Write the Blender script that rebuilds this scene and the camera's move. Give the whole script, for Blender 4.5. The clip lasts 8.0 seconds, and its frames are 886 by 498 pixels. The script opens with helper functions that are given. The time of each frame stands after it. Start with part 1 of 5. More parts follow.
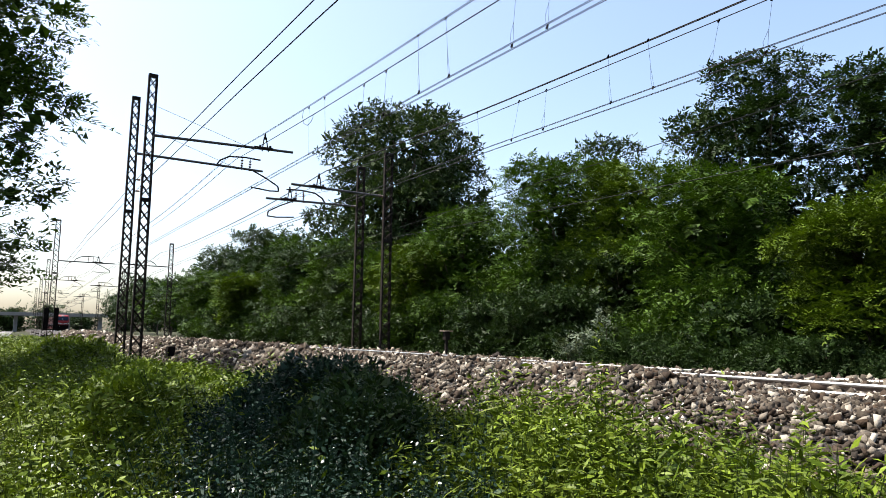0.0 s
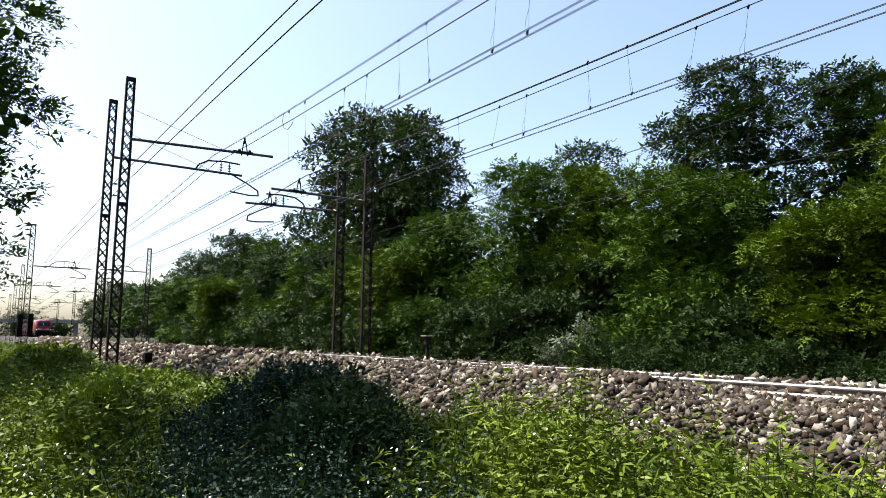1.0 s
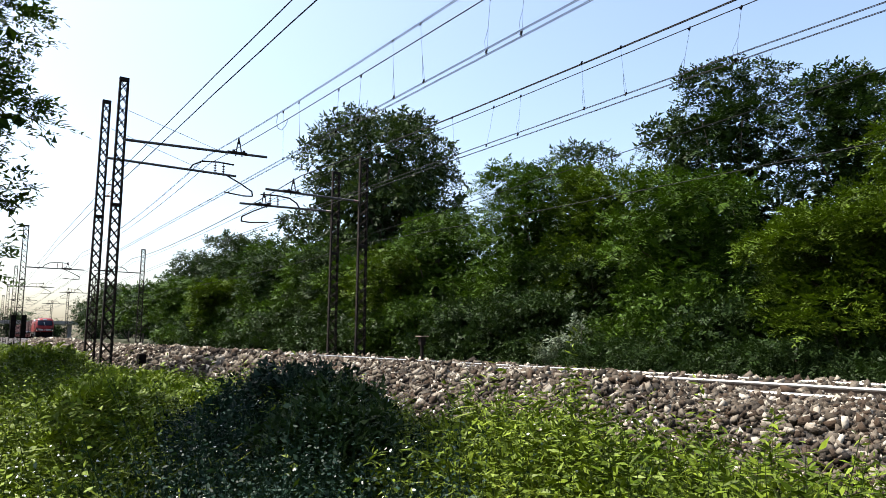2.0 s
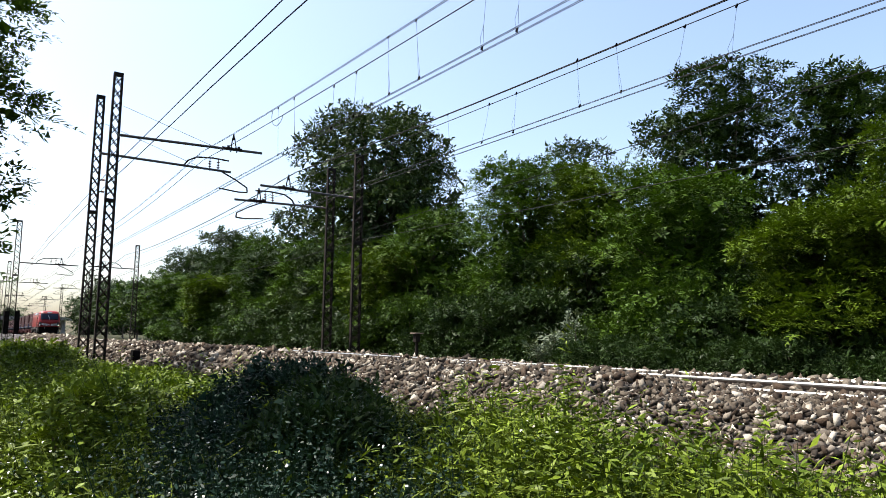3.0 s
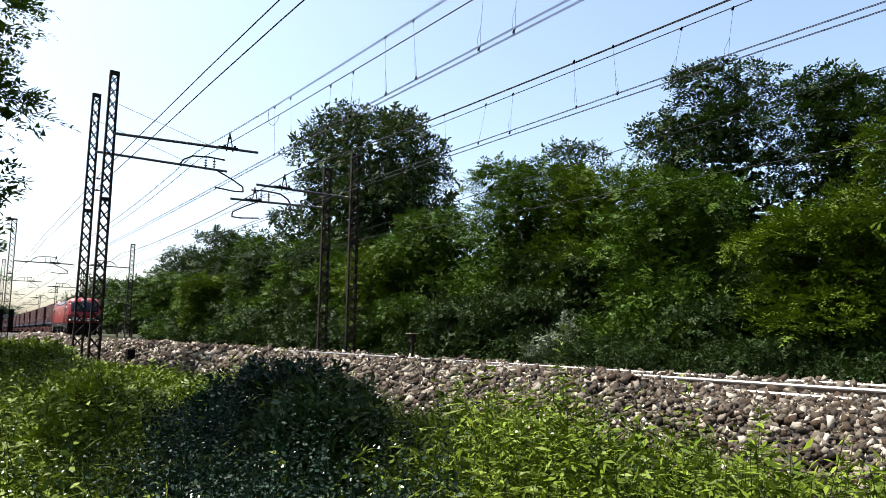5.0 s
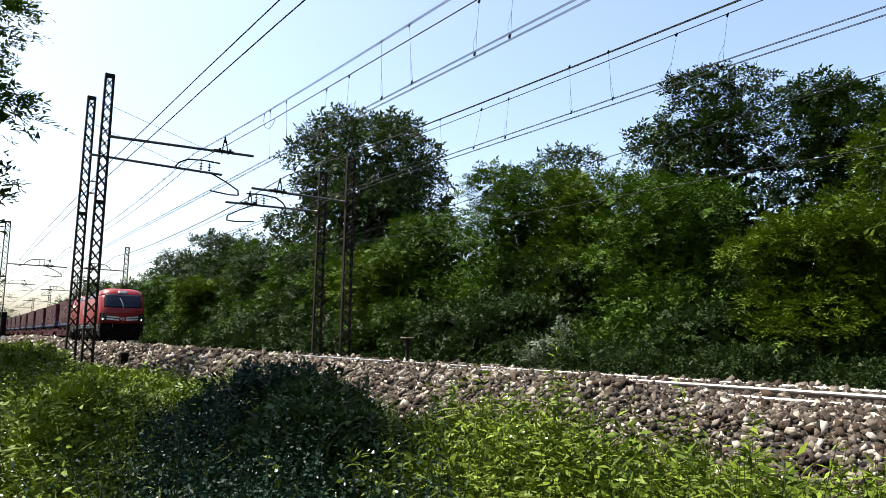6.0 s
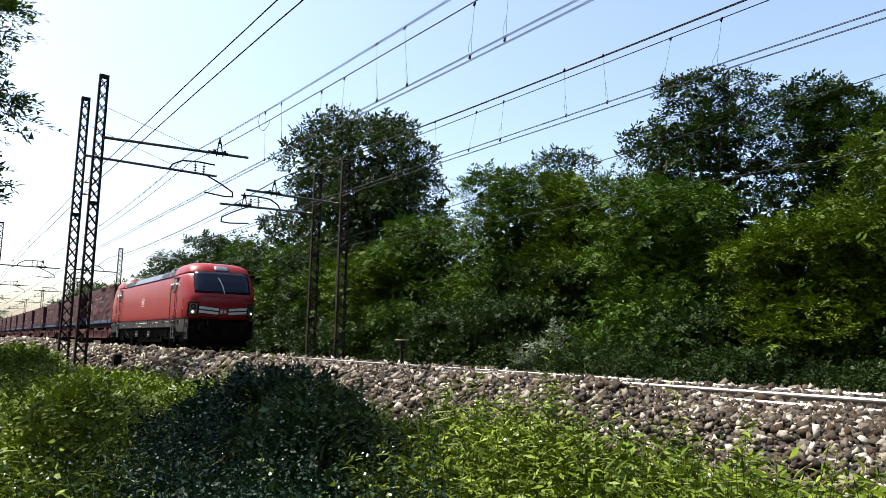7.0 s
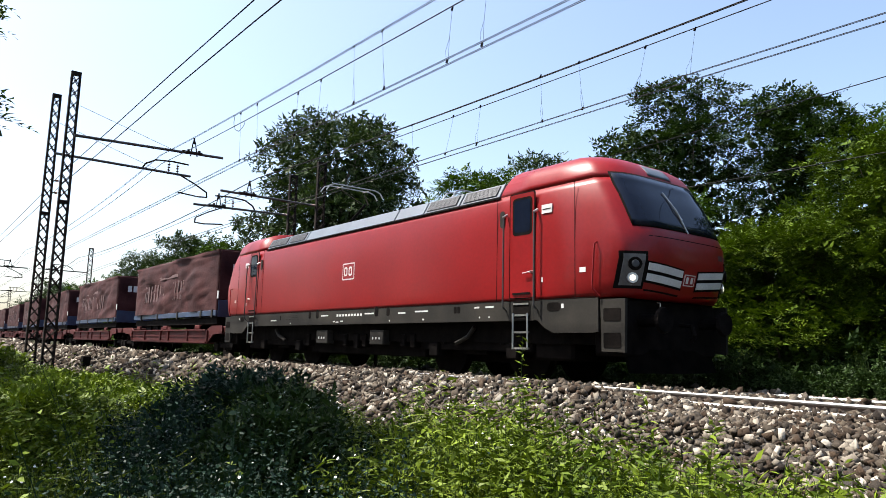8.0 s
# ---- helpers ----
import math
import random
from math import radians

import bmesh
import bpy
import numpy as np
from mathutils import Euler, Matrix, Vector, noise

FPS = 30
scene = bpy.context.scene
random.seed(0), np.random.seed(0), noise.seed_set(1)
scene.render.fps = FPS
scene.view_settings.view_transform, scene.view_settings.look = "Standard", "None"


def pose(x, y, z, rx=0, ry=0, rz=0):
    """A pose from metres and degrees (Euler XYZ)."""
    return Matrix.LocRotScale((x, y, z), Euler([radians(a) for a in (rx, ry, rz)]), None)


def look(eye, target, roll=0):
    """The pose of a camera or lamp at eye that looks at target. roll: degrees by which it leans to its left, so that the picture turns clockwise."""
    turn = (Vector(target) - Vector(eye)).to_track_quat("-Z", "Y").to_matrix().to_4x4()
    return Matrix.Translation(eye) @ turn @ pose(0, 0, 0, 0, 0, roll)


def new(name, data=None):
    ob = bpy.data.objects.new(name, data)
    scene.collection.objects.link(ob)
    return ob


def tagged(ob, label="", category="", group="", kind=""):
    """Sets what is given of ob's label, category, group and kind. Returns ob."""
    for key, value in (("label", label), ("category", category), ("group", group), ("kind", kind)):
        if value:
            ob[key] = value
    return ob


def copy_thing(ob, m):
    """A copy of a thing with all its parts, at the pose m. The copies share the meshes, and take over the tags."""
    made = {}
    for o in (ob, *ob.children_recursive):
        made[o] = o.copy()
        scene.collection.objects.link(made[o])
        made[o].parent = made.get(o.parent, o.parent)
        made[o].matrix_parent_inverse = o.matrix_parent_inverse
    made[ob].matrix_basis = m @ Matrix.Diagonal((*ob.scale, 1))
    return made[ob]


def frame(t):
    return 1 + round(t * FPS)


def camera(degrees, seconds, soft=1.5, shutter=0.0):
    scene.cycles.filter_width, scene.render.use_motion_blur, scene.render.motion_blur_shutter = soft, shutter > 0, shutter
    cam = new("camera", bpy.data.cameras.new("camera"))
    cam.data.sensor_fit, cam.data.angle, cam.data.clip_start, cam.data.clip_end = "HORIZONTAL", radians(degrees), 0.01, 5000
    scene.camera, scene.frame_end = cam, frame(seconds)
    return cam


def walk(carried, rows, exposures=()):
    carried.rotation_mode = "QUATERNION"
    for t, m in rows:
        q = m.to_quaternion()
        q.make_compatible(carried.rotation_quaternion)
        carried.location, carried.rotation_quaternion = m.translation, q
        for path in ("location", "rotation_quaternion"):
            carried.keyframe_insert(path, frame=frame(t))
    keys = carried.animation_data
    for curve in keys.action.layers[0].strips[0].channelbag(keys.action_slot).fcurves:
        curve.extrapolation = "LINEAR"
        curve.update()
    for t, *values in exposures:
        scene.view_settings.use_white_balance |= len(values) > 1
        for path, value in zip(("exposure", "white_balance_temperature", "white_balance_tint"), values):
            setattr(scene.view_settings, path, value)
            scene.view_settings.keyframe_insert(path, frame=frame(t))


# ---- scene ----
# z = 0 is the top of the rails; x runs along the line, y away from the camera across the two tracks.
cam = camera(64.6, 8.0, soft=0.8, shutter=0.0)
EYE = 0.5
ROWS = [  # seconds, x, y, z, yaw, pitch, roll
    (0.0, 0.001, -0.020, -0.004, -56.154, 6.898, -0.786),
    (0.5, 0.002, -0.012, -0.001, -55.481, 7.125, -0.753),
    (1.0, -0.008, -0.007, -0.003, -54.596, 7.309, -0.558),
    (1.5, -0.001, -0.009, 0.000, -54.297, 7.365, -0.442),
    (3.0, 0.003, 0.005, -0.005, -53.779, 7.101, -0.572),
    (3.5, 0.005, 0.004, 0.000, -53.561, 7.000, -0.710),
    (4.0, 0.000, 0.000, 0.000, -53.550, 7.001, -0.707),
    (4.5, 0.004, -0.003, 0.000, -53.546, 7.009, -0.739),
    (6.0, 0.009, -0.003, 0.001, -53.052, 7.468, -0.953),
    (6.5, 0.012, -0.006, 0.005, -52.892, 7.556, -1.002),
    (7.0, 0.018, -0.010, 0.007, -52.615, 7.650, -1.068),
    (7.5, 0.028, -0.012, 0.005, -52.036, 7.731, -1.349),
    (8.0, 0.038, -0.006, 0.008, -50.649, 7.964, -1.398),
]


def aim(x, y, z, yaw, pitch, roll):
    a, p = radians(yaw), radians(pitch)
    eye = Vector((x, y, EYE + z))
    way = Vector((math.sin(a) * math.cos(p), math.cos(a) * math.cos(p), math.sin(p)))
    return look(eye, eye + way, -roll)


walk(cam, [(t, aim(*row)) for t, *row in ROWS])

# ---- light ----
SUN = Vector((-0.73, -0.68, 0)).normalized() * math.cos(radians(60)) + Vector((0, 0, math.sin(radians(60))))
world = bpy.data.worlds.new("sky")
scene.world = world
world.use_nodes = True
wn = world.node_tree
sky = wn.nodes.new("ShaderNodeTexSky")
sky.sky_type = "NISHITA"
sky.sun_disc = False
sky.sun_elevation = radians(60)
sky.sun_rotation = math.atan2(SUN.x, SUN.y)
sky.air_density, sky.dust_density, sky.ozone_density, sky.altitude = 1.0, 3.5, 0.8, 200
wn.links.new(sky.outputs[0], wn.nodes["Background"].inputs["Color"])
wn.nodes["Background"].inputs["Strength"].default_value = 0.12
sun_data = bpy.data.lights.new("sun", "SUN")
sun_data.energy, sun_data.angle, sun_data.color = 5.0, radians(0.53), (1.0, 0.95, 0.88)
sun = new("sun", sun_data)
sun.matrix_world = look(SUN * 60, (0, 0, 0))
scene.view_settings.exposure = 1.40

# ---- materials ----
def material(name, colour, rough=0.7, metal=0.0, spread=0.25, scale=8.0, fine=90.0, bump=0.3, second=None, island=0.0,
             through_light=0.0, coat=0.0, depth=0.01, apart=0.0, shine=0.5):
    """A surface with stains at a large scale, grain at a small one and a fine relief."""
    m = bpy.data.materials.new(name)
    m.use_nodes = True
    t = m.node_tree
    b = t.nodes["Principled BSDF"]
    b.inputs["Roughness"].default_value, b.inputs["Metallic"].default_value = rough, metal
    b.inputs["Specular IOR Level"].default_value = shine
    b.inputs["Coat Weight"].default_value = coat
    b.inputs["Coat Roughness"].default_value = 0.12
    place = t.nodes.new("ShaderNodeTexCoord")
    big, small = t.nodes.new("ShaderNodeTexNoise"), t.nodes.new("ShaderNodeTexNoise")
    big.inputs["Scale"].default_value, small.inputs["Scale"].default_value = scale, fine
    big.inputs["Detail"].default_value = 5
    for n in (big, small):
        t.links.new(place.outputs["Object"], n.inputs["Vector"])
    mix = t.nodes.new("ShaderNodeMix")
    mix.data_type = "RGBA"
    dark = [c * (1 - spread) for c in colour]
    lite = second or [min(1, c * (1 + spread)) for c in colour]
    mix.inputs[6].default_value, mix.inputs[7].default_value = (*dark, 1), (*lite, 1)
    ramp = t.nodes.new("ShaderNodeMapRange")
    ramp.inputs["From Min"].default_value, ramp.inputs["From Max"].default_value = 0.3, 0.7
    t.links.new(big.outputs["Fac"], ramp.inputs["Value"])
    fac = ramp.outputs[0]
    if island:
        geo = t.nodes.new("ShaderNodeNewGeometry")
        add = t.nodes.new("ShaderNodeMix")
        add.inputs[0].default_value = island
        t.links.new(fac, add.inputs[2])
        t.links.new(geo.outputs["Random Per Island"], add.inputs[3])
        fac = add.outputs[0]
    if apart:
        info = t.nodes.new("ShaderNodeObjectInfo")
        add = t.nodes.new("ShaderNodeMix")
        add.inputs[0].default_value = apart
        t.links.new(fac, add.inputs[2])
        t.links.new(info.outputs["Random"], add.inputs[3])
        fac = add.outputs[0]
    t.links.new(fac, mix.inputs[0])
    grain = t.nodes.new("ShaderNodeMix")
    grain.data_type, grain.blend_type = "RGBA", "MULTIPLY"
    grain.inputs[0].default_value = 0.35
    t.links.new(mix.outputs[2], grain.inputs[6])
    t.links.new(small.outputs["Fac"], grain.inputs[7])
    gain = t.nodes.new("ShaderNodeMix")
    gain.data_type, gain.blend_type = "RGBA", "MULTIPLY"
    gain.inputs[0].default_value = 1.0
    gain.inputs[7].default_value = (1.2, 1.2, 1.2, 1)
    t.links.new(grain.outputs[2], gain.inputs[6])
    t.links.new(gain.outputs[2], b.inputs["Base Color"])
    if bump:
        bn = t.nodes.new("ShaderNodeBump")
        bn.inputs["Strength"].default_value, bn.inputs["Distance"].default_value = bump, depth
        t.links.new(small.outputs["Fac"], bn.inputs["Height"])
        t.links.new(bn.outputs[0], b.inputs["Normal"])
    if through_light:
        tr = t.nodes.new("ShaderNodeBsdfTranslucent")
        hue = t.nodes.new("ShaderNodeMix")
        hue.data_type, hue.blend_type = "RGBA", "MULTIPLY"
        hue.inputs[0].default_value = 1.0
        hue.inputs[7].default_value = (1.5, 1.6, 0.6, 1)
        t.links.new(gain.outputs[2], hue.inputs[6])
        t.links.new(hue.outputs[2], tr.inputs["Color"])
        ms = t.nodes.new("ShaderNodeMixShader")
        ms.inputs[0].default_value = through_light
        t.links.new(b.outputs[0], ms.inputs[1])
        t.links.new(tr.outputs[0], ms.inputs[2])
        t.links.new(ms.outputs[0], t.nodes["Material Output"].inputs["Surface"])
    return m


def glow(name, colour, strength):
    m = bpy.data.materials.new(name)
    m.use_nodes = True
    b = m.node_tree.nodes["Principled BSDF"]
    b.inputs["Base Color"].default_value = (*colour, 1)
    b.inputs["Emission Color"].default_value = (*colour, 1)
    b.inputs["Emission Strength"].default_value = strength
    return m


def leaf_paint(name, dark, lite, gloss=0.5, shine=0.06):
    return material(name, dark, gloss, 0, 0.0, 0.55, 40, 0.0, lite, 0.65, 0.08, shine=shine)


M_SOIL = material("soil", (0.0350, 0.0280, 0.0168), 0.95, 0, 0.4, 0.6, 30, 0.6, (0.0350, 0.0420, 0.0154), shine=0.1)
def stone_paint(name, joined):
    """Broken stone: each piece brown, grey, rusty or pale, with mottling on it."""
    m = material(name, (0.2, 0.17, 0.14), 0.92, 0, 0.3, 9.0, 70, 0.5, shine=0.15)
    t = m.node_tree
    src = t.nodes.new("ShaderNodeNewGeometry" if joined else "ShaderNodeObjectInfo")
    ramp = t.nodes.new("ShaderNodeValToRGB")
    stops = ((0.0, (0.010, 0.008, 0.0065)), (0.2, (0.048, 0.032, 0.021)), (0.36, (0.026, 0.022, 0.018)), (0.54, (0.066, 0.052, 0.038)), (0.72, (0.088, 0.074, 0.058)), (0.86, (0.170, 0.146, 0.116)), (1.0, (0.33, 0.30, 0.25)))
    ramp.color_ramp.elements[0].color = (*stops[0][1], 1)
    ramp.color_ramp.elements[1].position = 1.0
    ramp.color_ramp.elements[1].color = (*stops[-1][1], 1)
    for at, c in stops[1:-1]:
        ramp.color_ramp.elements.new(at).color = (*c, 1)
    t.links.new(src.outputs["Random Per Island" if joined else "Random"], ramp.inputs[0])
    mottle = next(n for n in t.nodes if n.type == "TEX_NOISE" and abs(n.inputs["Scale"].default_value - 9.0) < 0.01)
    grade = t.nodes.new("ShaderNodeMapRange")
    grade.inputs["To Min"].default_value, grade.inputs["To Max"].default_value = 0.55, 1.45
    t.links.new(mottle.outputs["Fac"], grade.inputs["Value"])
    mul = t.nodes.new("ShaderNodeMix")
    mul.data_type, mul.blend_type = "RGBA", "MULTIPLY"
    mul.inputs[0].default_value = 1.0
    t.links.new(ramp.outputs[0], mul.inputs[6])
    t.links.new(grade.outputs[0], mul.inputs[7])
    t.links.new(mul.outputs[2], t.nodes["Principled BSDF"].inputs["Base Color"])
    return m


M_STONE = stone_paint("ballast_stone", True)
M_LOOSE = stone_paint("loose_stone", False)
# bed colour darkened to paint the shade in the gaps between stones
M_SHADED_BED = material("ballast_bed", (0.0154, 0.0119, 0.0091), 0.95, 0, 0.4, 9, 40, 1.0, (0.0385, 0.0308, 0.0252), depth=0.04)
M_RAIL = material("rail_steel", (0.62, 0.60, 0.57), 0.28, 1.0, 0.1, 3, 60, 0.1)
M_RUST = material("rusty_rail_side", (0.1890, 0.1400, 0.1085), 0.8, 0.2, 0.35, 5, 60, 0.3)
M_CONCRETE = material("concrete", (0.1750, 0.1645, 0.1505), 0.9, 0, 0.2, 3, 60, 0.3)
M_MAST = material("weathered_steel", (0.0091, 0.0077, 0.0070), 0.8, 0, 0.35, 4, 50, 0.2, (0.0252, 0.0189, 0.0147), shine=0.1)
M_GALV = material("galvanised_steel", (0.04, 0.039, 0.038), 0.55, 0.2, 0.25, 5, 60, 0.15)
M_WIRE = material("wire_copper", (0.014, 0.014, 0.016), 0.7, 0, 0.2, 2, 30, 0.0, shine=0.1)
M_INSUL = material("insulator_glaze", (0.10, 0.045, 0.035), 0.25, 0, 0.2, 5, 30, 0.0)
M_RED = material("red_paint", (0.170, 0.003, 0.0035), 0.40, 0, 0.10, 0.7, 14, 0.02, coat=0.15, shine=0.25)
M_REDDARK = material("red_paint_front", (0.1680, 0.0049, 0.0063), 0.38, 0, 0.10, 0.7, 14, 0.02, coat=0.1, shine=0.22)
M_SOLE = material("grey_underframe_paint", (0.017, 0.0162, 0.0145), 0.65, 0, 0.25, 1.2, 22, 0.1, (0.031, 0.028, 0.023), shine=0.12)
M_BLACK = material("black_bogie", (0.004, 0.0037, 0.0035), 0.9, 0, 0.4, 4, 40, 0.3, (0.010, 0.008, 0.007), shine=0.04)
M_ROOF = material("roof_grey_paint", (0.0770, 0.0945, 0.1155), 0.4, 0, 0.12, 1, 20, 0.05)
M_GRILLE = material("dark_grille", (0.03, 0.032, 0.036), 0.5, 0.2, 0.3, 6, 80, 0.2)
M_GLASS = material("dark_windscreen", (0.006, 0.009, 0.018), 0.05, 0, 0.1, 1, 9, 0.0, shine=0.2)
M_WHITE = material("white_paint", (0.5040, 0.5040, 0.4900), 0.45, 0, 0.08, 4, 40, 0.05)
M_LIGHT = glow("headlamp_glow", (1.0, 0.90, 0.72), 1.1)
M_HOUSING = material("lamp_housing", (0.10, 0.10, 0.105), 0.25, 0.3, 0.2, 6, 60, 0.05)
M_HANDLE = material("brushed_steel", (0.45, 0.44, 0.42), 0.35, 0.9, 0.1, 8, 90, 0.05)
M_TARP = material("maroon_tarpaulin", (0.024, 0.0045, 0.005), 0.75, 0, 0.3, 0.8, 9, 0.4, (0.062, 0.022, 0.021), depth=0.03, shine=0.15)
M_TARPMARK = material("faded_tarpaulin_lettering", (0.085, 0.045, 0.043), 0.7, 0, 0.3, 2, 18, 0.3)
M_BLUE = material("blue_chassis_paint", (0.0112, 0.0294, 0.0700), 0.5, 0, 0.3, 2, 30, 0.1)
M_WAGON = material("maroon_wagon_paint", (0.060, 0.009, 0.008), 0.7, 0, 0.3, 1.4, 26, 0.15, shine=0.2)
M_BARK = material("bark", (0.085, 0.065, 0.05), 0.95, 0, 0.4, 6, 30, 0.8, depth=0.03)
L_LOCUST = leaf_paint("locust_leaf", (0.0098, 0.0231, 0.0028), (0.0615, 0.1130, 0.0123))
L_BRIGHT = leaf_paint("bright_locust_leaf", (0.0162, 0.0324, 0.0027), (0.0827, 0.1285, 0.0088))
L_OAK = leaf_paint("oak_leaf", (0.0084, 0.0168, 0.0056), (0.0425, 0.0684, 0.0213), 0.5, 0.08)
L_BUSH = leaf_paint("bush_leaf", (0.0063, 0.0154, 0.0042), (0.0298, 0.0542, 0.0123), 0.5, 0.08)
L_WEED = leaf_paint("weed_leaf", (0.008, 0.020, 0.0015), (0.165, 0.225, 0.020), 0.5, 0.1)
L_PALE = leaf_paint("pale_leaf", (0.03, 0.05, 0.03), (0.19, 0.22, 0.16))
# dark green leaf, darkened further to put the shade of the verge into it
L_SHADE_TONED = leaf_paint("shade_toned_leaf", (0.002, 0.007, 0.004), (0.019, 0.042, 0.027), 0.5, 0.08)
L_GRASS = leaf_paint("grass_blade", (0.0420, 0.0700, 0.0070), (0.1260, 0.1540, 0.0182))
M_STEM = material("green_stem", (0.030, 0.050, 0.012), 0.7, 0, 0.3, 5, 40, 0.1, shine=0.1)
M_PETAL = material("white_petal", (0.5460, 0.5460, 0.5180), 0.6, 0, 0.1, 5, 40, 0.0)
M_ROAD = material("asphalt", (0.1120, 0.1085, 0.1050), 0.9, 0, 0.2, 2, 80, 0.3)


# ---- building helpers ----
def bm_box(bm, x0, x1, y0, y1, z0, z1):
    v = [bm.verts.new((x, y, z)) for x in (x0, x1) for y in (y0, y1) for z in (z0, z1)]
    for f in ((0, 1, 3, 2), (4, 6, 7, 5), (0, 4, 5, 1), (2, 3, 7, 6), (0, 2, 6, 4), (1, 5, 7, 3)):
        bm.faces.new([v[i] for i in f])
    return v


def bm_tube(bm, a, b, r0, r1=None, n=8, cap=True):
    """A round bar from a to b."""
    a, b = Vector(a), Vector(b)
    r1 = r0 if r1 is None else r1
    d = b - a
    q = d.to_track_quat("Z", "Y")
    rings = []
    for c, r in ((a, r0), (b, r1)):
        rings.append([bm.verts.new(c + q @ Vector((r * math.cos(k * 2 * math.pi / n), r * math.sin(k * 2 * math.pi / n), 0))) for k in range(n)])
    for k in range(n):
        bm.faces.new((rings[0][k], rings[0][(k + 1) % n], rings[1][(k + 1) % n], rings[1][k]))
    if cap:
        bm.faces.new(rings[0][::-1])
        bm.faces.new(rings[1])


def bm_path(bm, pts, r, n=6):
    for a, b in zip(pts, pts[1:]):
        bm_tube(bm, a, b, r, r, n)


def finish(bm, name, mat, smooth=False, bevel=0.0):
    if bevel:
        bmesh.ops.bevel(bm, geom=list(bm.edges), offset=bevel, segments=1, affect="EDGES")
    bmesh.ops.recalc_face_normals(bm, faces=list(bm.faces))
    me = bpy.data.meshes.new(name)
    bm.to_mesh(me)
    bm.free()
    me.materials.append(mat)
    if smooth:
        me.polygons.foreach_set("use_smooth", [True] * len(me.polygons))
    return me


def part(name, bm, mat, parent=None, label="", smooth=False, bevel=0.0):
    ob = new(name, finish(bm, name, mat, smooth, bevel))
    if parent:
        ob.parent = parent
    if label:
        ob["label"] = label
    return ob


def box_part(name, dims, mat, parent=None, label="", bevel=0.0):
    bm = bmesh.new()
    bm_box(bm, *dims)
    return part(name, bm, mat, parent, label, False, bevel)


def thing(name, label, category, m=None, group="", kind=""):
    ob = new(name)
    ob.empty_display_size = 0.2
    if m is not None:
        ob.matrix_basis = m
    return tagged(ob, label, category, group, kind)


def raw_mesh(name, verts, faces, mats, index=None, smooth=False):
    """A mesh from numpy arrays of corners and of four-cornered (or three-cornered) faces."""
    me = bpy.data.meshes.new(name)
    verts, faces = np.asarray(verts, np.float32), np.asarray(faces, np.int32)
    n, k = faces.shape
    me.vertices.add(len(verts))
    me.vertices.foreach_set("co", verts.ravel())
    me.loops.add(n * k)
    me.loops.foreach_set("vertex_index", faces.ravel())
    me.polygons.add(n)
    me.polygons.foreach_set("loop_start", np.arange(0, n * k, k, dtype=np.int32))
    for m in mats:
        me.materials.append(m)
    if index is not None:
        me.polygons.foreach_set("material_index", np.asarray(index, np.int32))
    if smooth:
        me.polygons.foreach_set("use_smooth", np.ones(n, bool))
    me.update(calc_edges=True)
    me.validate()
    return me


def unit(v):
    return v / (np.linalg.norm(v, axis=1, keepdims=True) + 1e-9)


def leaf_quads(rng, centres, ways, size, ratio=0.5, droop=0.3, up=0.5):
    """Pointed leaves folded on the midrib: centres, the way each one points, and their lengths."""
    n = len(centres)
    ways = unit(ways + rng.normal(0, 0.45, (n, 3)) + np.array([0, 0, -droop]))
    face = unit(rng.normal(0, 1, (n, 3)) * 0.8 + np.array([0, 0, up]))
    side = unit(np.cross(ways, face))
    face = np.cross(side, ways)
    s = (size * rng.uniform(0.6, 1.3, (n, 1)))
    base, tip = centres - ways * s * 0.5, centres + ways * s * 0.5
    mid = centres - ways * s * 0.05
    a = mid + side * s * ratio * 0.5 + face * s * 0.06
    b = mid - side * s * ratio * 0.5 + face * s * 0.06
    verts = np.stack([base, a, tip, b], 1).reshape(-1, 3)
    faces = np.arange(n * 4).reshape(-1, 4)
    return verts, faces


def pad_points(rng, centre, radius, n, flat):
    """Points on the lumpy upper dome of a leafy pad, and the way outwards."""
    d = rng.normal(0, 1, (n, 3))
    d[:, 2] = np.abs(d[:, 2]) * 0.9 - 0.28
    d = unit(d)
    a, b, c = rng.uniform(0, 6.28, 3)
    lump = 1 + 0.22 * np.sin(d[:, :1] * 6 + a) * np.cos(d[:, 1:2] * 5 + b) + 0.12 * np.sin(d[:, 2:] * 9 + d[:, :1] * 7 + c)
    r = 1 - 0.38 * rng.random((n, 1)) ** 2
    return np.asarray(centre) + d * r * lump * radius * np.array([1, 1, flat]), d


# ---- ground and tracks ----
FAR, NEAR = 11.5, 7.6          # centre lines of the two tracks
DROP = 0.16                    # the far track lies this much lower


def bend(x):
    """How far the line has swung aside at x: straight here, then easing into a long curve."""
    s = -x - 4.0
    if s <= 0:
        return 0.0
    if s < 12:
        return 0.00125 * s * s
    if s < 41:
        return 0.18 + 0.03 * (s - 12)
    return 1.05 + 0.05 * (s - 41)


def bank(x, y):
    """Height of the natural ground."""
    y = y - bend(x)
    z = -1.0
    if y > 1.5:
        z += 0.25 * min(1.0, (y - 1.5) / 3.0)
    if y > 13.2:
        z += 0.35 * min(1.0, (y - 13.2) / 2.0)
    if abs(x) < 80 and y < 30:
        z += 0.10 * noise.noise(Vector((x * 0.35, y * 0.35, 3)))
    return z


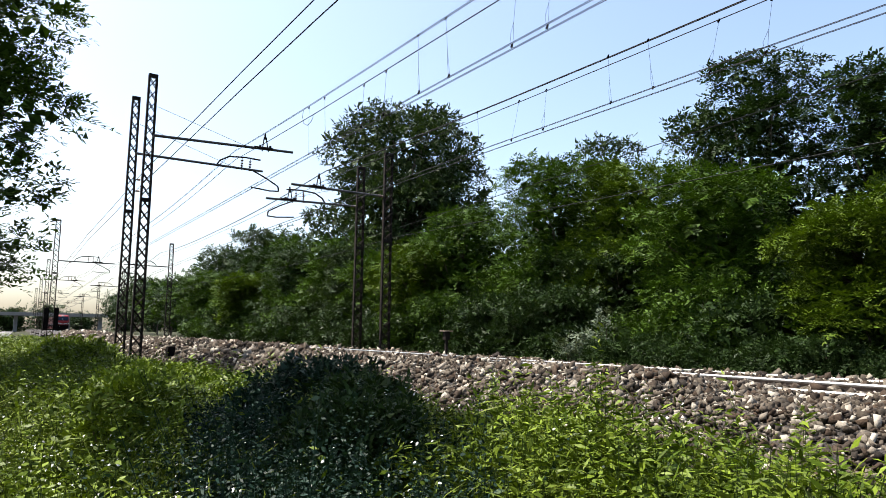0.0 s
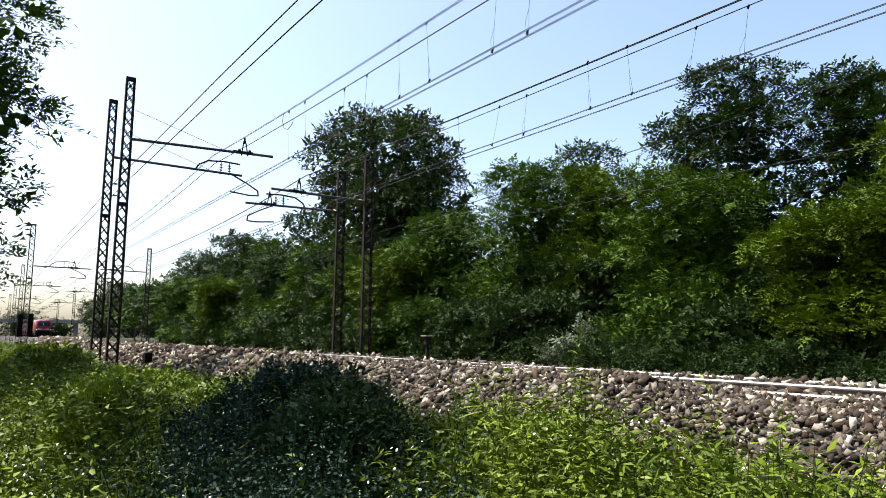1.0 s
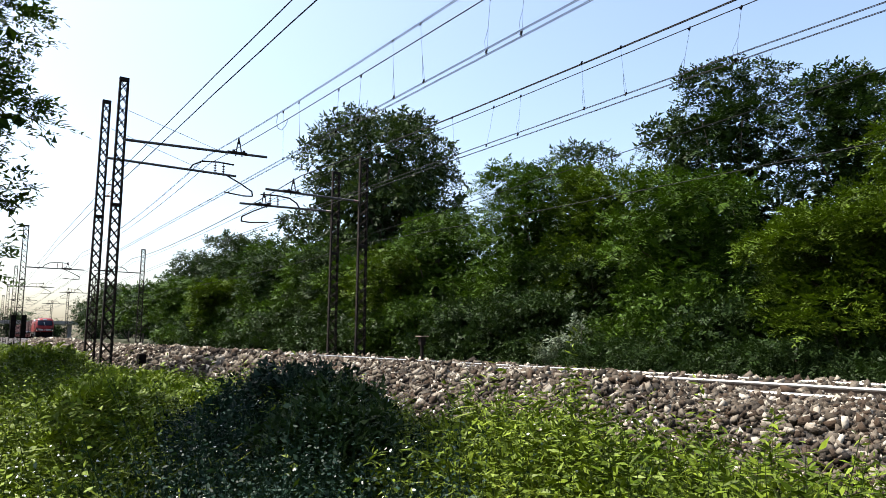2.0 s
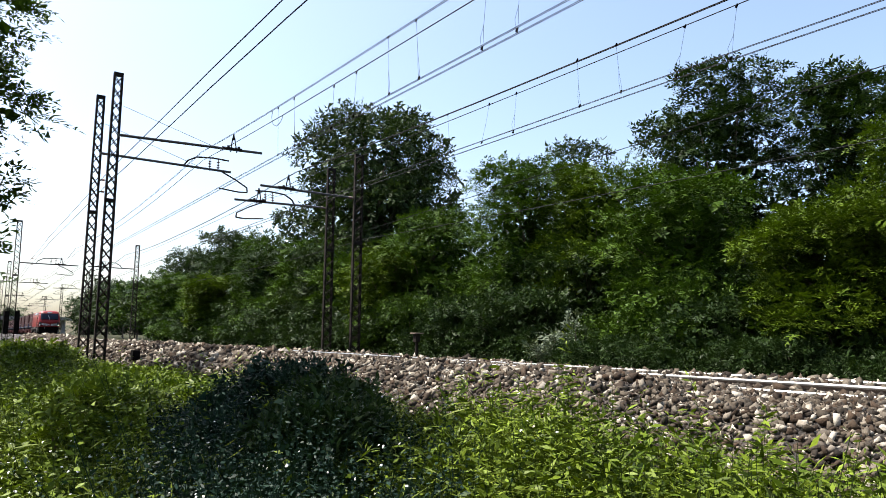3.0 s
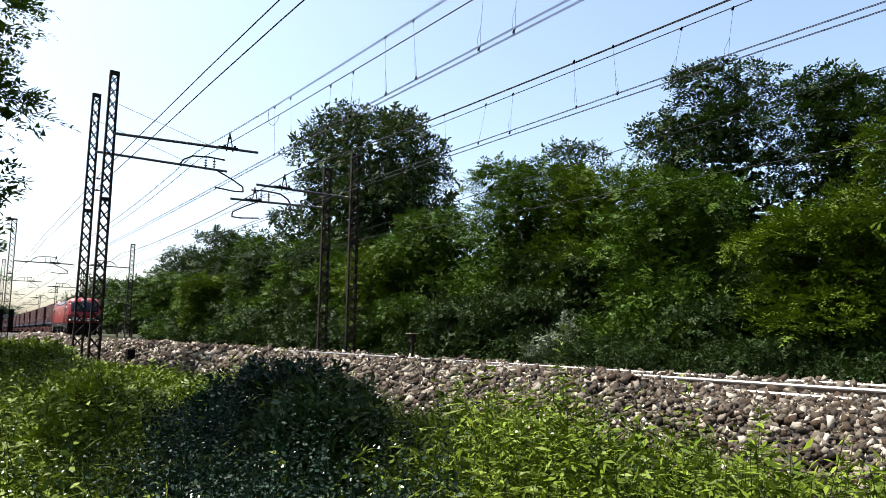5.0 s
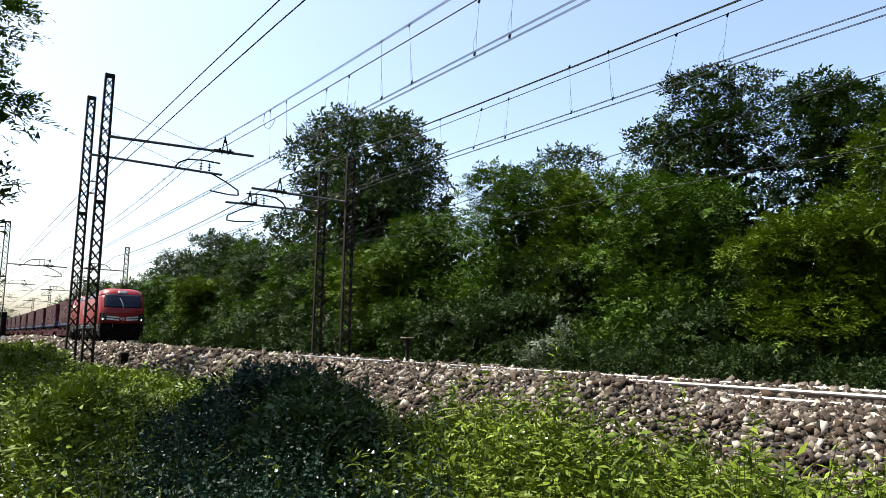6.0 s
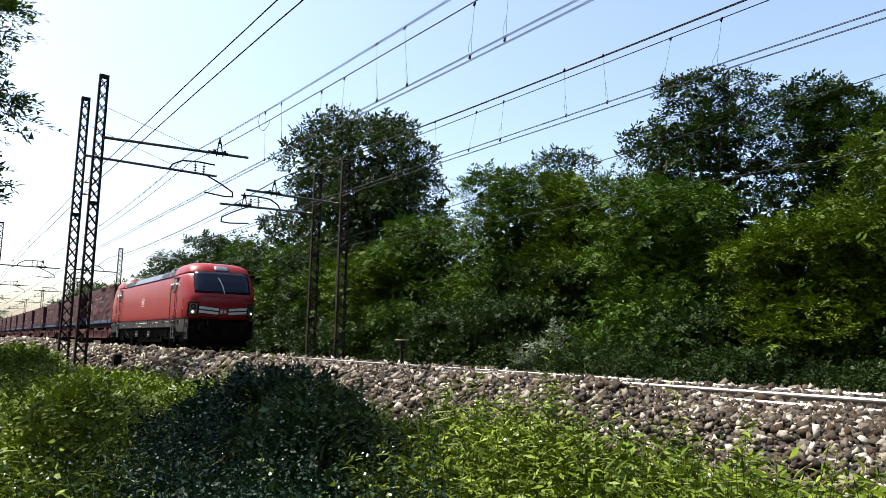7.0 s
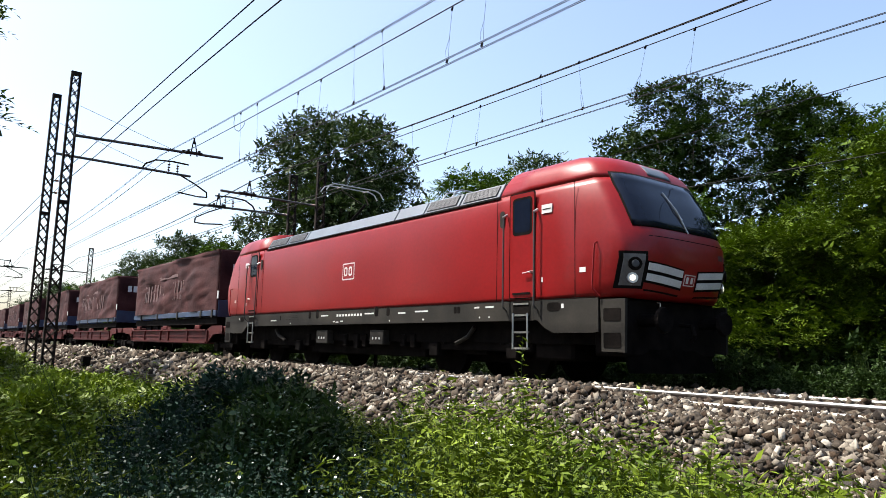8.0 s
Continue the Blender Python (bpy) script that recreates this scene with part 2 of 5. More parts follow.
def lay_ground():
    xs = np.concatenate([np.linspace(-1800, -220, 14), np.linspace(-200, -64, 24), np.linspace(-60, 24, 106), np.linspace(30, 200, 14), np.linspace(300, 1800, 8)])
    ys = np.concatenate([np.linspace(-1800, -40, 10), np.linspace(-30, -5, 9), np.linspace(-4, 20, 49), np.linspace(22, 60, 14), np.linspace(80, 1800, 10)])
    verts = [(x, y, bank(x, y)) for x in xs for y in ys]
    k = len(ys)
    faces = [(i * k + j, (i + 1) * k + j, (i + 1) * k + j + 1, i * k + j + 1) for i in range(len(xs) - 1) for j in range(k - 1)]
    ob = new("ground", raw_mesh("ground", verts, faces, [M_SOIL], smooth=True))
    return tagged(ob, "brown soil with low green growth", "ground", kind="structure")


PROFILE = [(4.05, -0.85), (4.6, -0.52), (5.1, -0.26), (5.55, -0.04), (5.9, 0.03), (6.4, 0.0), (6.78, -0.02), (6.95, -0.07), (8.2, -0.09), (8.7, -0.08), (9.6, -0.11), (10.4, -0.22), (10.8, -0.31), (12.2, -0.31), (12.6, -0.24), (13.0, -0.28), (13.5, -0.45), (14.1, -0.72)]


def crest(x, y):
    """The shoulder of the bed is heaped up along the line, and lower where the rail shows."""
    return (0.065 if x < -4.9 else 0.065 - 0.17 * min(1, (x + 4.9) / 0.9)) * math.exp(-((y - 6.05) / 0.55) ** 2)


def lay_bed():
    xs = np.concatenate([np.linspace(-420, -64, 60), np.linspace(-60, 30, 181), np.linspace(34, 120, 12)])
    verts, faces = [], []
    k = len(PROFILE)
    for x in xs:
        b = bend(x)
        for y, z in PROFILE:
            w = noise.noise(Vector((x * 0.5, y * 1.3, 0)))
            edge = 1.0 if y < 6.2 or y > 12.5 else 0.2
            verts.append((x, y + b, z + 0.05 * w * edge + crest(x, y)))
    for i in range(len(xs) - 1):
        for j in range(k - 1):
            faces.append((i * k + j, (i + 1) * k + j, (i + 1) * k + j + 1, i * k + j + 1))
    ob = new("ballast_bed", raw_mesh("ballast_bed", verts, faces, [M_SHADED_BED], smooth=True))
    return tagged(ob, "grey-brown crushed stone railway bed, darkened for shade between the stones", "ballast bed", kind="structure")


def bed_height(y):
    return float(np.interp(y, [p[0] for p in PROFILE], [p[1] for p in PROFILE]))


RAIL_SECTION = [(-0.036, 0.0), (0.036, 0.0), (0.036, -0.035), (0.009, -0.05), (0.009, -0.135), (0.07, -0.15), (0.07, -0.165), (-0.07, -0.165), (-0.07, -0.15), (-0.009, -0.135), (-0.009, -0.05), (-0.036, -0.035)]


def lay_rail(centre, off, drop):
    xs = np.concatenate([np.linspace(-420, -44, 95), np.linspace(-40, 40, 9), np.linspace(60, 120, 3)])
    k = len(RAIL_SECTION)
    verts = [(x, centre + off + bend(x) + y, z - drop) for x in xs for y, z in RAIL_SECTION]
    faces, index = [], []
    for i in range(len(xs) - 1):
        for j in range(k):
            faces.append((i * k + j, (i + 1) * k + j, (i + 1) * k + (j + 1) % k, i * k + (j + 1) % k))
            index.append(0 if j in (0, 1, 11) else 1)
    return raw_mesh("rail", verts, faces, [M_RAIL, M_RUST], index)


def lay_track(centre, name, label, drop=0.0):
    t = thing(name, label, "railway track", kind="structure")
    for off in (-0.7535, 0.7535):
        new("rail", lay_rail(centre, off, drop)).parent = t
    bm = bmesh.new()
    bm_box(bm, -0.13, 0.13, -1.3, 1.3, -0.36, -0.185)
    me = finish(bm, "sleeper", M_CONCRETE, bevel=0.02)
    x = -70.0
    while x < 12:
        s = new("sleeper", me)
        s.parent = t
        s.location = (x, centre + bend(x), -drop)
        x += 0.6


def stone_shapes(rng, n):
    """Angular broken stones: jittered blocks of eight corners."""
    cube = np.array([(x, y, z) for x in (-1, 1) for y in (-1, 1) for z in (-1, 1)], float)
    v = cube[None] * rng.uniform(0.68, 1.0, (n, 8, 1)) + rng.normal(0, 0.27, (n, 8, 3))
    v *= np.stack([rng.uniform(0.75, 1.25, n), rng.uniform(0.55, 0.95, n), rng.uniform(0.32, 0.68, n)], 1)[:, None, :]
    q = unit(rng.normal(0, 1, (n, 4)))
    w, x, y, z = q.T
    m = np.stack([1 - 2 * (y * y + z * z), 2 * (x * y - w * z), 2 * (x * z + w * y), 2 * (x * y + w * z), 1 - 2 * (x * x + z * z), 2 * (y * z - w * x), 2 * (x * z - w * y), 2 * (y * z + w * x), 1 - 2 * (x * x + y * y)], 1).reshape(n, 3, 3)
    return np.einsum("nij,nkj->nki", m, v)


BLOCK = np.array([(0, 1, 3, 2), (4, 6, 7, 5), (0, 4, 5, 1), (2, 3, 7, 6), (0, 2, 6, 4), (1, 5, 7, 3)])


def scatter_stones(bed):
    rng = np.random.default_rng(5)
    vs, fs, n0 = [], [], 0
    for x0, x1, y0, y1, per, size in ((-4.6, 0.0, 4.25, 6.78, 900, 0.027), (-14, -4.6, 4.25, 6.75, 480, 0.034), (-45, -14, 4.2, 6.6, 130, 0.062), (-14, 1, 8.45, 10.5, 120, 0.042), (-9, 0.5, 6.95, 8.22, 160, 0.034), (-14, 3, 12.4, 13.8, 110, 0.05), (-60, -14, 12.4, 13.9, 60, 0.075), (-90, -45, 4.2, 6.4, 40, 0.13)):
        n = int((x1 - x0) * (y1 - y0) * per)
        px, py = rng.uniform(x0, x1, n), rng.uniform(y0, y1, n)
        keep = ~((px > -4.4) & (px < -2.6) & (py > 4.5) & (py < 5.5)) | (rng.random(n) < 0.5)
        px, py = px[keep], py[keep]
        pz = np.array([bed_height(b) + crest(a, b) + 0.05 * noise.noise(Vector((a * 0.5, b * 1.3, 0))) for a, b in zip(px, py)])
        s = np.minimum(size * rng.lognormal(0, 0.30, len(px)), size * 1.7)
        pz = pz + s * rng.uniform(-0.7, 0.75, len(px))
        py = py + np.array([bend(a) for a in px])
        v = stone_shapes(rng, len(px)) * s[:, None, None] + np.stack([px, py, pz], 1)[:, None, :]
        vs.append(v.reshape(-1, 3))
        fs.append((BLOCK[None] + (np.arange(len(px)) * 8)[:, None, None] + n0).reshape(-1, 4))
        n0 += len(px) * 8
    heap = new("ballast_stones", raw_mesh("ballast_stones", np.concatenate(vs), np.concatenate(fs), [M_STONE]))
    heap.parent = bed
    tagged(heap, "broken pale and rusty crushed stones", kind="stuff")
    shapes = stone_shapes(rng, 14) * 0.031
    meshes = [raw_mesh("stone", s, BLOCK, [M_LOOSE]) for s in shapes]
    # the stones nearest to the path of the eye, one by one
    for k in range(300):
        a, b = -4.4 + 1.8 * rng.random(), 4.5 + 1.0 * rng.random()
        o = new("stone", meshes[k % 14])
        o.parent = bed
        o.location = (a, b, bed_height(b) + crest(a, b) + rng.uniform(0.0, 0.05))
        o.rotation_euler = tuple(rng.uniform(0, 6.28, 3))
        o.scale = (rng.uniform(0.7, 1.25),) * 3


def lay_road():
    xs = np.linspace(-420, 60, 97)
    verts = [(x, -2.2 + bend(x) + d, (-0.93 if abs(d) < 1.9 else -1.06)) for x in xs for d in (-1.95, -1.85, 0, 1.85, 1.95)]
    faces = [(i * 5 + j, (i + 1) * 5 + j, (i + 1) * 5 + j + 1, i * 5 + j + 1) for i in range(len(xs) - 1) for j in range(4)]
    tagged(new("road", raw_mesh("road", verts, faces, [M_ROAD])), "pale grey asphalt lane beside the railway", "road", kind="structure")


lay_ground()
lay_road()
scatter_stones(lay_bed())
lay_track(NEAR, "track_1", "bright steel rails on concrete sleepers in crushed stone")
lay_track(FAR, "track_2", "bright steel rails on concrete sleepers, used by the train", DROP)


# ---- overhead line ----
def lattice_mast(x, y, base, top, wide0, wide1, label, deep=0.13, category="lattice mast"):
    """Two channel legs, tied by crossed flats on both faces."""
    m = thing("lattice_mast", label, category, pose(x, y, base), "overhead line masts")
    h = top - base

    def half(z):
        return 0.5 * (wide0 + (wide1 - wide0) * z / h)

    for s in (-1, 1):
        bm = bmesh.new()
        for y0, y1, x0, x1 in ((0, 0.012, -deep / 2, deep / 2), (-0.05, 0, -deep / 2, -deep / 2 + 0.01), (-0.05, 0, deep / 2 - 0.01, deep / 2)):
            v = []
            for z in (0, h):
                for xx in (x0, x1):
                    for yy in (y0, y1):
                        v.append(bm.verts.new((xx, s * (half(z) + yy), z)))
            for f in ((0, 1, 3, 2), (4, 6, 7, 5), (0, 4, 5, 1), (2, 3, 7, 6), (0, 2, 6, 4), (1, 5, 7, 3)):
                bm.faces.new([v[i] for i in f])
        part("leg", bm, M_MAST, m)
    n = max(8, int(h / 0.42))
    for face in (-1, 1):
        xx = face * (deep / 2 + 0.004)
        for d in (-1, 1):
            bm = bmesh.new()
            for i in range(n):
                z0, z1 = 0.25 + (h - 0.35) * i / n, 0.25 + (h - 0.35) * (i + 1) / n
                a, b = (xx + d * 0.005 * face, -d * half(z0), z0), (xx + d * 0.005 * face, d * half(z1), z1)
                bm_tube(bm, a, b, 0.016, 0.016, 4, False)
                if x > -30:
                    part("lacing_bar", bm, M_MAST, m)
                    bm = bmesh.new()
            if x <= -30:
                tagged(part("lacing", bm, M_MAST, m), kind="stuff")
    for z in (h - 0.06, h * 0.56, 0.2):
        box_part("tie_plate", (-deep / 2 - 0.012, deep / 2 + 0.012, -half(z) - 0.01, half(z) + 0.01, z - 0.06, z + 0.06), M_MAST, m)
    box_part("foundation", (-0.4, 0.4, -0.45, 0.45, -0.7, -0.05), M_CONCRETE, m, "concrete footing", 0.02)
    return m


def insulator(bm, a, b, discs=3, r=0.055):
    a, b = Vector(a), Vector(b)
    bm_tube(bm, a, b, 0.016, 0.016, 6)
    d = (b - a)
    for i in range(discs):
        c = a + d * (0.3 + 0.4 * i / max(1, discs - 1))
        bm_tube(bm, c - d.normalized() * 0.02, c + d.normalized() * 0.02, r, r * 0.5, 10)


def cantilever(x, y0, y1, z, peak, hook, label, wide=0.048, rise=0.0):
    """A tube out over the track, with the post of the bearer rope, hung insulators and a curved steady arm."""
    s = 1 if y1 > y0 else -1
    length = abs(y1 - y0)
    c = thing("cantilever", label, "cantilever", pose(x, y0, z, s * math.degrees(math.atan2(rise, length))), "overhead line cantilevers")
    bm = bmesh.new()
    bm_tube(bm, (0, 0, 0), (0, s * length, 0.0), wide, wide, 10)
    part("tube", bm, M_GALV, c)
    bm = bmesh.new()
    insulator(bm, (0, -s * 0.02, 0), (0, s * 0.42, 0), 4, 0.06)
    part("insulator", bm, M_INSUL, c)
    if peak:
        bm = bmesh.new()
        yy = s * (peak - min(y0, y1) if s > 0 else y0 - peak)
        for k in (-0.12, 0.12):
            bm_tube(bm, (0, yy + k, -0.1), (0, yy + k * 0.3, 0.44), 0.022, 0.022, 6)
            bm_tube(bm, (0, yy + k * 1.6, 0.05), (0, yy + k * 1.6, 0.13), 0.05, 0.05, 8)
        bm_tube(bm, (0, yy - 0.42, 0.02), (0, yy + 0.3, 0.02), 0.06, 0.06, 8)
        bm_tube(bm, (0, yy, 0.36), (0, yy, 0.58), 0.05, 0.03, 8)
        part("rope_post", bm, M_MAST, c)
    if hook:
        yy = s * (hook - y0) * s
        arm = [(0, s * (abs(yy) - 1.35), -0.02), (0, s * (abs(yy) - 1.2), 0.22), (0, s * (abs(yy) - 0.85), 0.42), (0, s * (abs(yy) - 0.2), 0.48), (0, s * (abs(yy) + 0.45), 0.46)]
        bm = bmesh.new()
        bm_path(bm, arm, 0.034)
        part("curved_arm", bm, M_MAST, c)
        steady = [(0, s * (abs(yy) + 0.15), -0.02), (0, s * (abs(yy) + 0.75), -0.28), (0, s * (abs(yy) + 1.25), -0.55), (0, s * (abs(yy) + 1.28), -0.75), (0, s * (abs(yy) + 0.9), -0.78), (0, s * (abs(yy) + 0.1), -0.72)]
        bm = bmesh.new()
        bm_path(bm, steady, 0.030)
        part("steady_arm", bm, M_MAST, c)
        for k in (-0.17, 0.17):
            bm = bmesh.new()
            insulator(bm, (0, s * (abs(yy) - 0.15 + k), 0.48), (0, s * (abs(yy) - 0.15 + k), -0.06), 3, 0.065)
            part("insulator", bm, M_INSUL, c)
    return c


def stay(a, b, label):
    bm = bmesh.new()
    bm_tube(bm, a, b, 0.008, 0.008, 5)
    tagged(part("stay_rod", bm, M_WIRE), label, "stay rod")


SPANS = [52.0, 14.0, -26.4, -64.0, -101.0, -138.0, -175.0, -212.0, -260.0]


def wire_run(y, z, r, sag=0.0, start=0, stop=None, twin=0.0, swing=0.0):
    """One or two parallel wires over the spans, with sag between the supports."""
    pts = []
    ends = SPANS[start:stop]
    for i, (a, b) in enumerate(zip(ends, ends[1:])):
        n = 10 if sag else 4
        for k in range(n + (1 if i == len(ends) - 2 else 0)):
            u = k / n
            x = a + (b - a) * u
            yy = y + bend(x) + swing * (1 - 2 * u) * (-1) ** i
            pts.append((x, yy, z - sag * 4 * u * (1 - u)))
    bm = bmesh.new()
    for off in ((-twin, twin) if twin else (0,)):
        bm_path(bm, [(p[0], p[1] + off, p[2]) for p in pts], r, 5)
    return bm


def sagged(bm, a, b, sag, r, n=14):
    a, b = Vector(a), Vector(b)
    bm_path(bm, [a.lerp(b, k / n) - Vector((0, 0, sag * 4 * (k / n) * (1 - k / n))) for k in range(n + 1)], r, 5)


lattice_mast(-25.0, 4.6, -0.75, 9.26, 0.36, 0.28, "tall dark steel lattice mast beside the near track")
lattice_mast(-28.0, 4.6, -0.75, 9.30, 0.35, 0.27, "dark steel lattice mast with feeder insulators, beside the near track")
lattice_mast(-25.7, 14.35, -0.5, 8.15, 0.44, 0.38, "weathered steel lattice mast before the bushes")
lattice_mast(-28.25, 14.35, -0.5, 8.05, 0.42, 0.36, "weathered steel lattice mast before the bushes")
cantilever(-24.85, 4.70, 9.7, 7.08, 8.62, 0, "dark steel tube cantilever over the near track", rise=0.19)
cantilever(-27.9, 4.70, 9.6, 7.09, 0, 9.05, "dark steel tube cantilever with a curved steady arm")
cantilever(-25.75, 14.2, 10.05, 6.25, 11.2, 0, "grey steel tube cantilever over the far track")
cantilever(-28.3, 14.2, 9.95, 6.19, 11.0, 11.3, "grey steel tube cantilever with a curved steady arm", rise=-0.12)
for mx, my, top, w in ((-62.0, 5.2, 9.0, 0.45), (-99.0, 7.6, 9.0, 0.45), (-136.0, 9.6, 9.0, 0.5), (-173.0, 11.4, 9.0, 0.5)):
    lattice_mast(mx, my, -0.6, top, w, w * 0.8, "dark steel lattice mast far along the line")
    cantilever(mx + 0.2, my + 0.2, my + 4.2, 5.75 if mx > -70 else 6.5, my + 3.0, my + 2.6, "dark tube cantilever far along the near track")
for mx, my in ((-67.0, 14.9), (-103.0, 16.9), (-140.0, 19.0), (-177.0, 20.9)):
    lattice_mast(mx, my, -0.5, 8.4, 0.45, 0.36, "weathered steel lattice mast far along the line")
    cantilever(mx + 0.2, my - 0.2, my - 4.0, 6.2, my - 3.0, my - 2.6, "grey tube cantilever far along the far track")

RUNS = (  # label, y, z, radius, sag, twin, swing
    ("near track contact wires in a pair", NEAR - 0.20, 5.55, 0.0065, 0.0, 0.018, 0.02),
    ("near track contact wires in a pair", NEAR - 0.06, 5.53, 0.0065, 0.0, 0.018, -0.02),
    ("near track bearer rope in a pair", NEAR - 0.15, 7.36, 0.008, 0.53, 0.02, 0.0),
    ("near track bearer rope", NEAR - 0.10, 7.04, 0.012, 0.50, 0.0, 0.0),
    ("far track contact wires in a pair", FAR - 0.35, 5.55, 0.0065, 0.0, 0.018, 0.02),
    ("far track contact wires in a pair", FAR - 0.06, 5.55, 0.0065, 0.0, 0.018, -0.02),
    ("far track bearer rope in a pair", FAR - 0.2, 7.14, 0.011, 0.5, 0.02, 0.0),
    ("far track bearer rope", FAR - 0.05, 6.85, 0.011, 0.3, 0.0, 0.0),
    ("feeder cable beside the near track", 4.25, 6.12, 0.012, 0.17, 0.0, 0.0),
    ("feeder cable beside the near track", 4.25, 5.68, 0.012, 0.12, 0.0, 0.0),
    ("dark cable behind the far track", 14.75, 4.7, 0.010, 0.3, 0.0, 0.0),
)
for label, y, z, r, sag, twin, swing in RUNS:
    tagged(part("overhead_wire", wire_run(y, z, r, sag, 0, None, twin, swing), M_WIRE), label, "overhead wire")
bm = bmesh.new()
sagged(bm, (-28.3, 14.6, 4.75), (16.0, 14.8, 6.9), 0.02, 0.011)
tagged(part("overhead_wire", bm, M_WIRE), "dark cable rising behind the far track", "overhead wire")

DROPS = (  # along the line, aside, top, foot, swing along the line, double below
    (-18.0, 7.45, 6.92, 5.56, 0.1, 0), (-16.95, 7.45, 6.87, 5.56, 0.15, 1), (-14.75, 7.5, 6.53, 5.54, -0.1, 0), (-13.65, 7.5, 6.52, 5.54, -0.1, 1),
    (-12.15, 7.42, 6.80, 5.56, 0.07, 1), (-11.1, 7.42, 6.76, 5.56, 0.13, 1), (-9.02, 7.5, 6.45, 5.54, -0.11, 1), (-8.12, 7.5, 6.45, 5.54, -0.1, 1),
    (-15.25, 11.3, 6.69, 5.56, 0.12, 0), (-13.6, 11.42, 6.57, 5.56, -0.3, 0), (-12.55, 11.42, 6.57, 5.56, -0.12, 1), (-10.35, 11.25, 6.68, 5.56, 0.05, 1),
    (-9.25, 11.25, 6.66, 5.56, 0.1, 1), (-7.7, 11.42, 6.55, 5.56, -0.23, 1), (-6.62, 11.42, 6.55, 5.56, -0.16, 1), (-3.0, 11.25, 6.64, 5.56, 0.1, 1), (-2.4, 11.42, 6.55, 5.56, 0.1, 1),
)
for x, y, top, foot, lean, loop in DROPS:
    if y < 8:
        x, y, top = x * (1 + bend(x) / y), y + bend(x), top + 0.09
    d = thing("dropper", "thin wire dropper with a dark clamp", "dropper", pose(x, y, foot), "droppers of the overhead line")
    h = top - foot - 0.05
    bm = bmesh.new()
    mid = h * 0.45
    bm_path(bm, [(0, 0, h), (lean * 0.5, 0, mid), (lean, 0, 0.02)] if not loop else [(0, 0, h), (lean * 0.55, 0, mid), (lean + 0.03, 0, 0.02)], 0.0035, 4)
    if loop:
        bm_path(bm, [(lean * 0.55, 0, mid), (lean - 0.05, 0, mid * 0.5), (lean - 0.02, 0, 0.02)], 0.0035, 4)
    part("strand", bm, M_WIRE, d)
    for cx, cz in ((0, h), (lean, 0.0)):
        bm = bmesh.new()
        bm_tube(bm, (cx - 0.02, 0, cz - 0.02), (cx + 0.02, 0, cz + 0.045), 0.024, 0.016, 8)
        part("clamp", bm, M_BLACK, d)
bm = bmesh.new()
jy = NEAR - 0.12 + bend(-19.0)
bm_path(bm, [(-19.15, jy, 7.055), (-19.2, jy, 6.85), (-19.08, jy, 6.62), (-18.8, jy, 6.5), (-18.55, jy, 6.55), (-18.42, jy, 6.64), (-18.4, jy, 6.73)], 0.008, 6)
tagged(part("jumper_loop", bm, M_WIRE), "slack dark jumper between the bearer ropes", "jumper wire")
for label, a, b in (("thin steel stay of the near mast", (-25.0, 4.8, 8.15), (-24.75, 8.2, 7.1)), ("thin steel stay of the near mast", (-28.0, 4.8, 8.25), (-27.95, 8.3, 7.15)), ("thin steel stay of the far mast", (-25.7, 14.2, 7.3), (-25.85, 11.2, 6.35)), ("thin steel stay of the far mast", (-28.25, 14.2, 7.2), (-28.45, 11.2, 6.25))):
    stay(a, b, label)
for z, r in ((6.12, 0.05), (5.68, 0.05)):
    for x in (-28.0, -62.0):
        d = thing("feeder_insulator", "brown glazed feeder insulator on its bracket", "insulator", pose(x, 4.4 + bend(x), z))
        bm = bmesh.new()
        insulator(bm, (0, 0.02, 0.0), (0, -0.18, 0.0), 3, r)
        part("discs", bm, M_INSUL, d)
# boxes on the mast far along the near track
for f in (-1, 1):
    tagged(box_part("signal_box", (-62.3, -61.9, 5.2 + f * 0.35 - 0.16, 5.2 + f * 0.35 + 0.16, 0.35, 2.1), M_BLACK, None, "", 0.02), "black equipment box on the distant mast", "equipment box")
tagged(box_part("line_box", (-22.82, -22.53, 5.07, 5.28, -0.3, 0.0), M_BLACK, None, "", 0.02), "low black box in the ballast", "equipment box")
s = thing("marker_post", "grey post with a small brown roofed box", "marker post", pose(-19.0, 12.9, -0.2))
box_part("post", (-0.04, 0.04, -0.04, 0.04, -0.3, 0.75), M_MAST, s)
box_part("case", (-0.09, 0.09, -0.09, 0.09, 0.5, 0.76), M_MAST, s, "", 0.01)
box_part("lid", (-0.17, 0.17, -0.16, 0.16, 0.765, 0.80), M_RUST, s, "rusty brown lid", 0.01)


# ---- train ----
SPEED, HEAD = 26.3, -16.10      # metres a second, and where the engine's middle is at 8 s
LEVELS = [(1.44, 1.49, 9.06), (1.52, 1.5, 9.13), (1.75, 1.503, 9.20), (2.1, 1.505, 9.29), (2.45, 1.505, 9.28), (2.65, 1.503, 9.20), (3.0, 1.498, 9.05), (3.3, 1.48, 8.91), (3.5, 1.45, 8.78), (3.62, 1.42, 8.72)]
CROWN = [(3.62, 1.42, 8.72), (3.74, 1.405, 8.66), (3.88, 1.37, 8.58), (4.0, 1.31, 8.47), (4.1, 1.22, 8.32), (4.18, 1.08, 8.10), (4.24, 0.86, 7.75), (4.28, 0.5, 7.2)]
BULGE, POWER = 0.42, 5.0


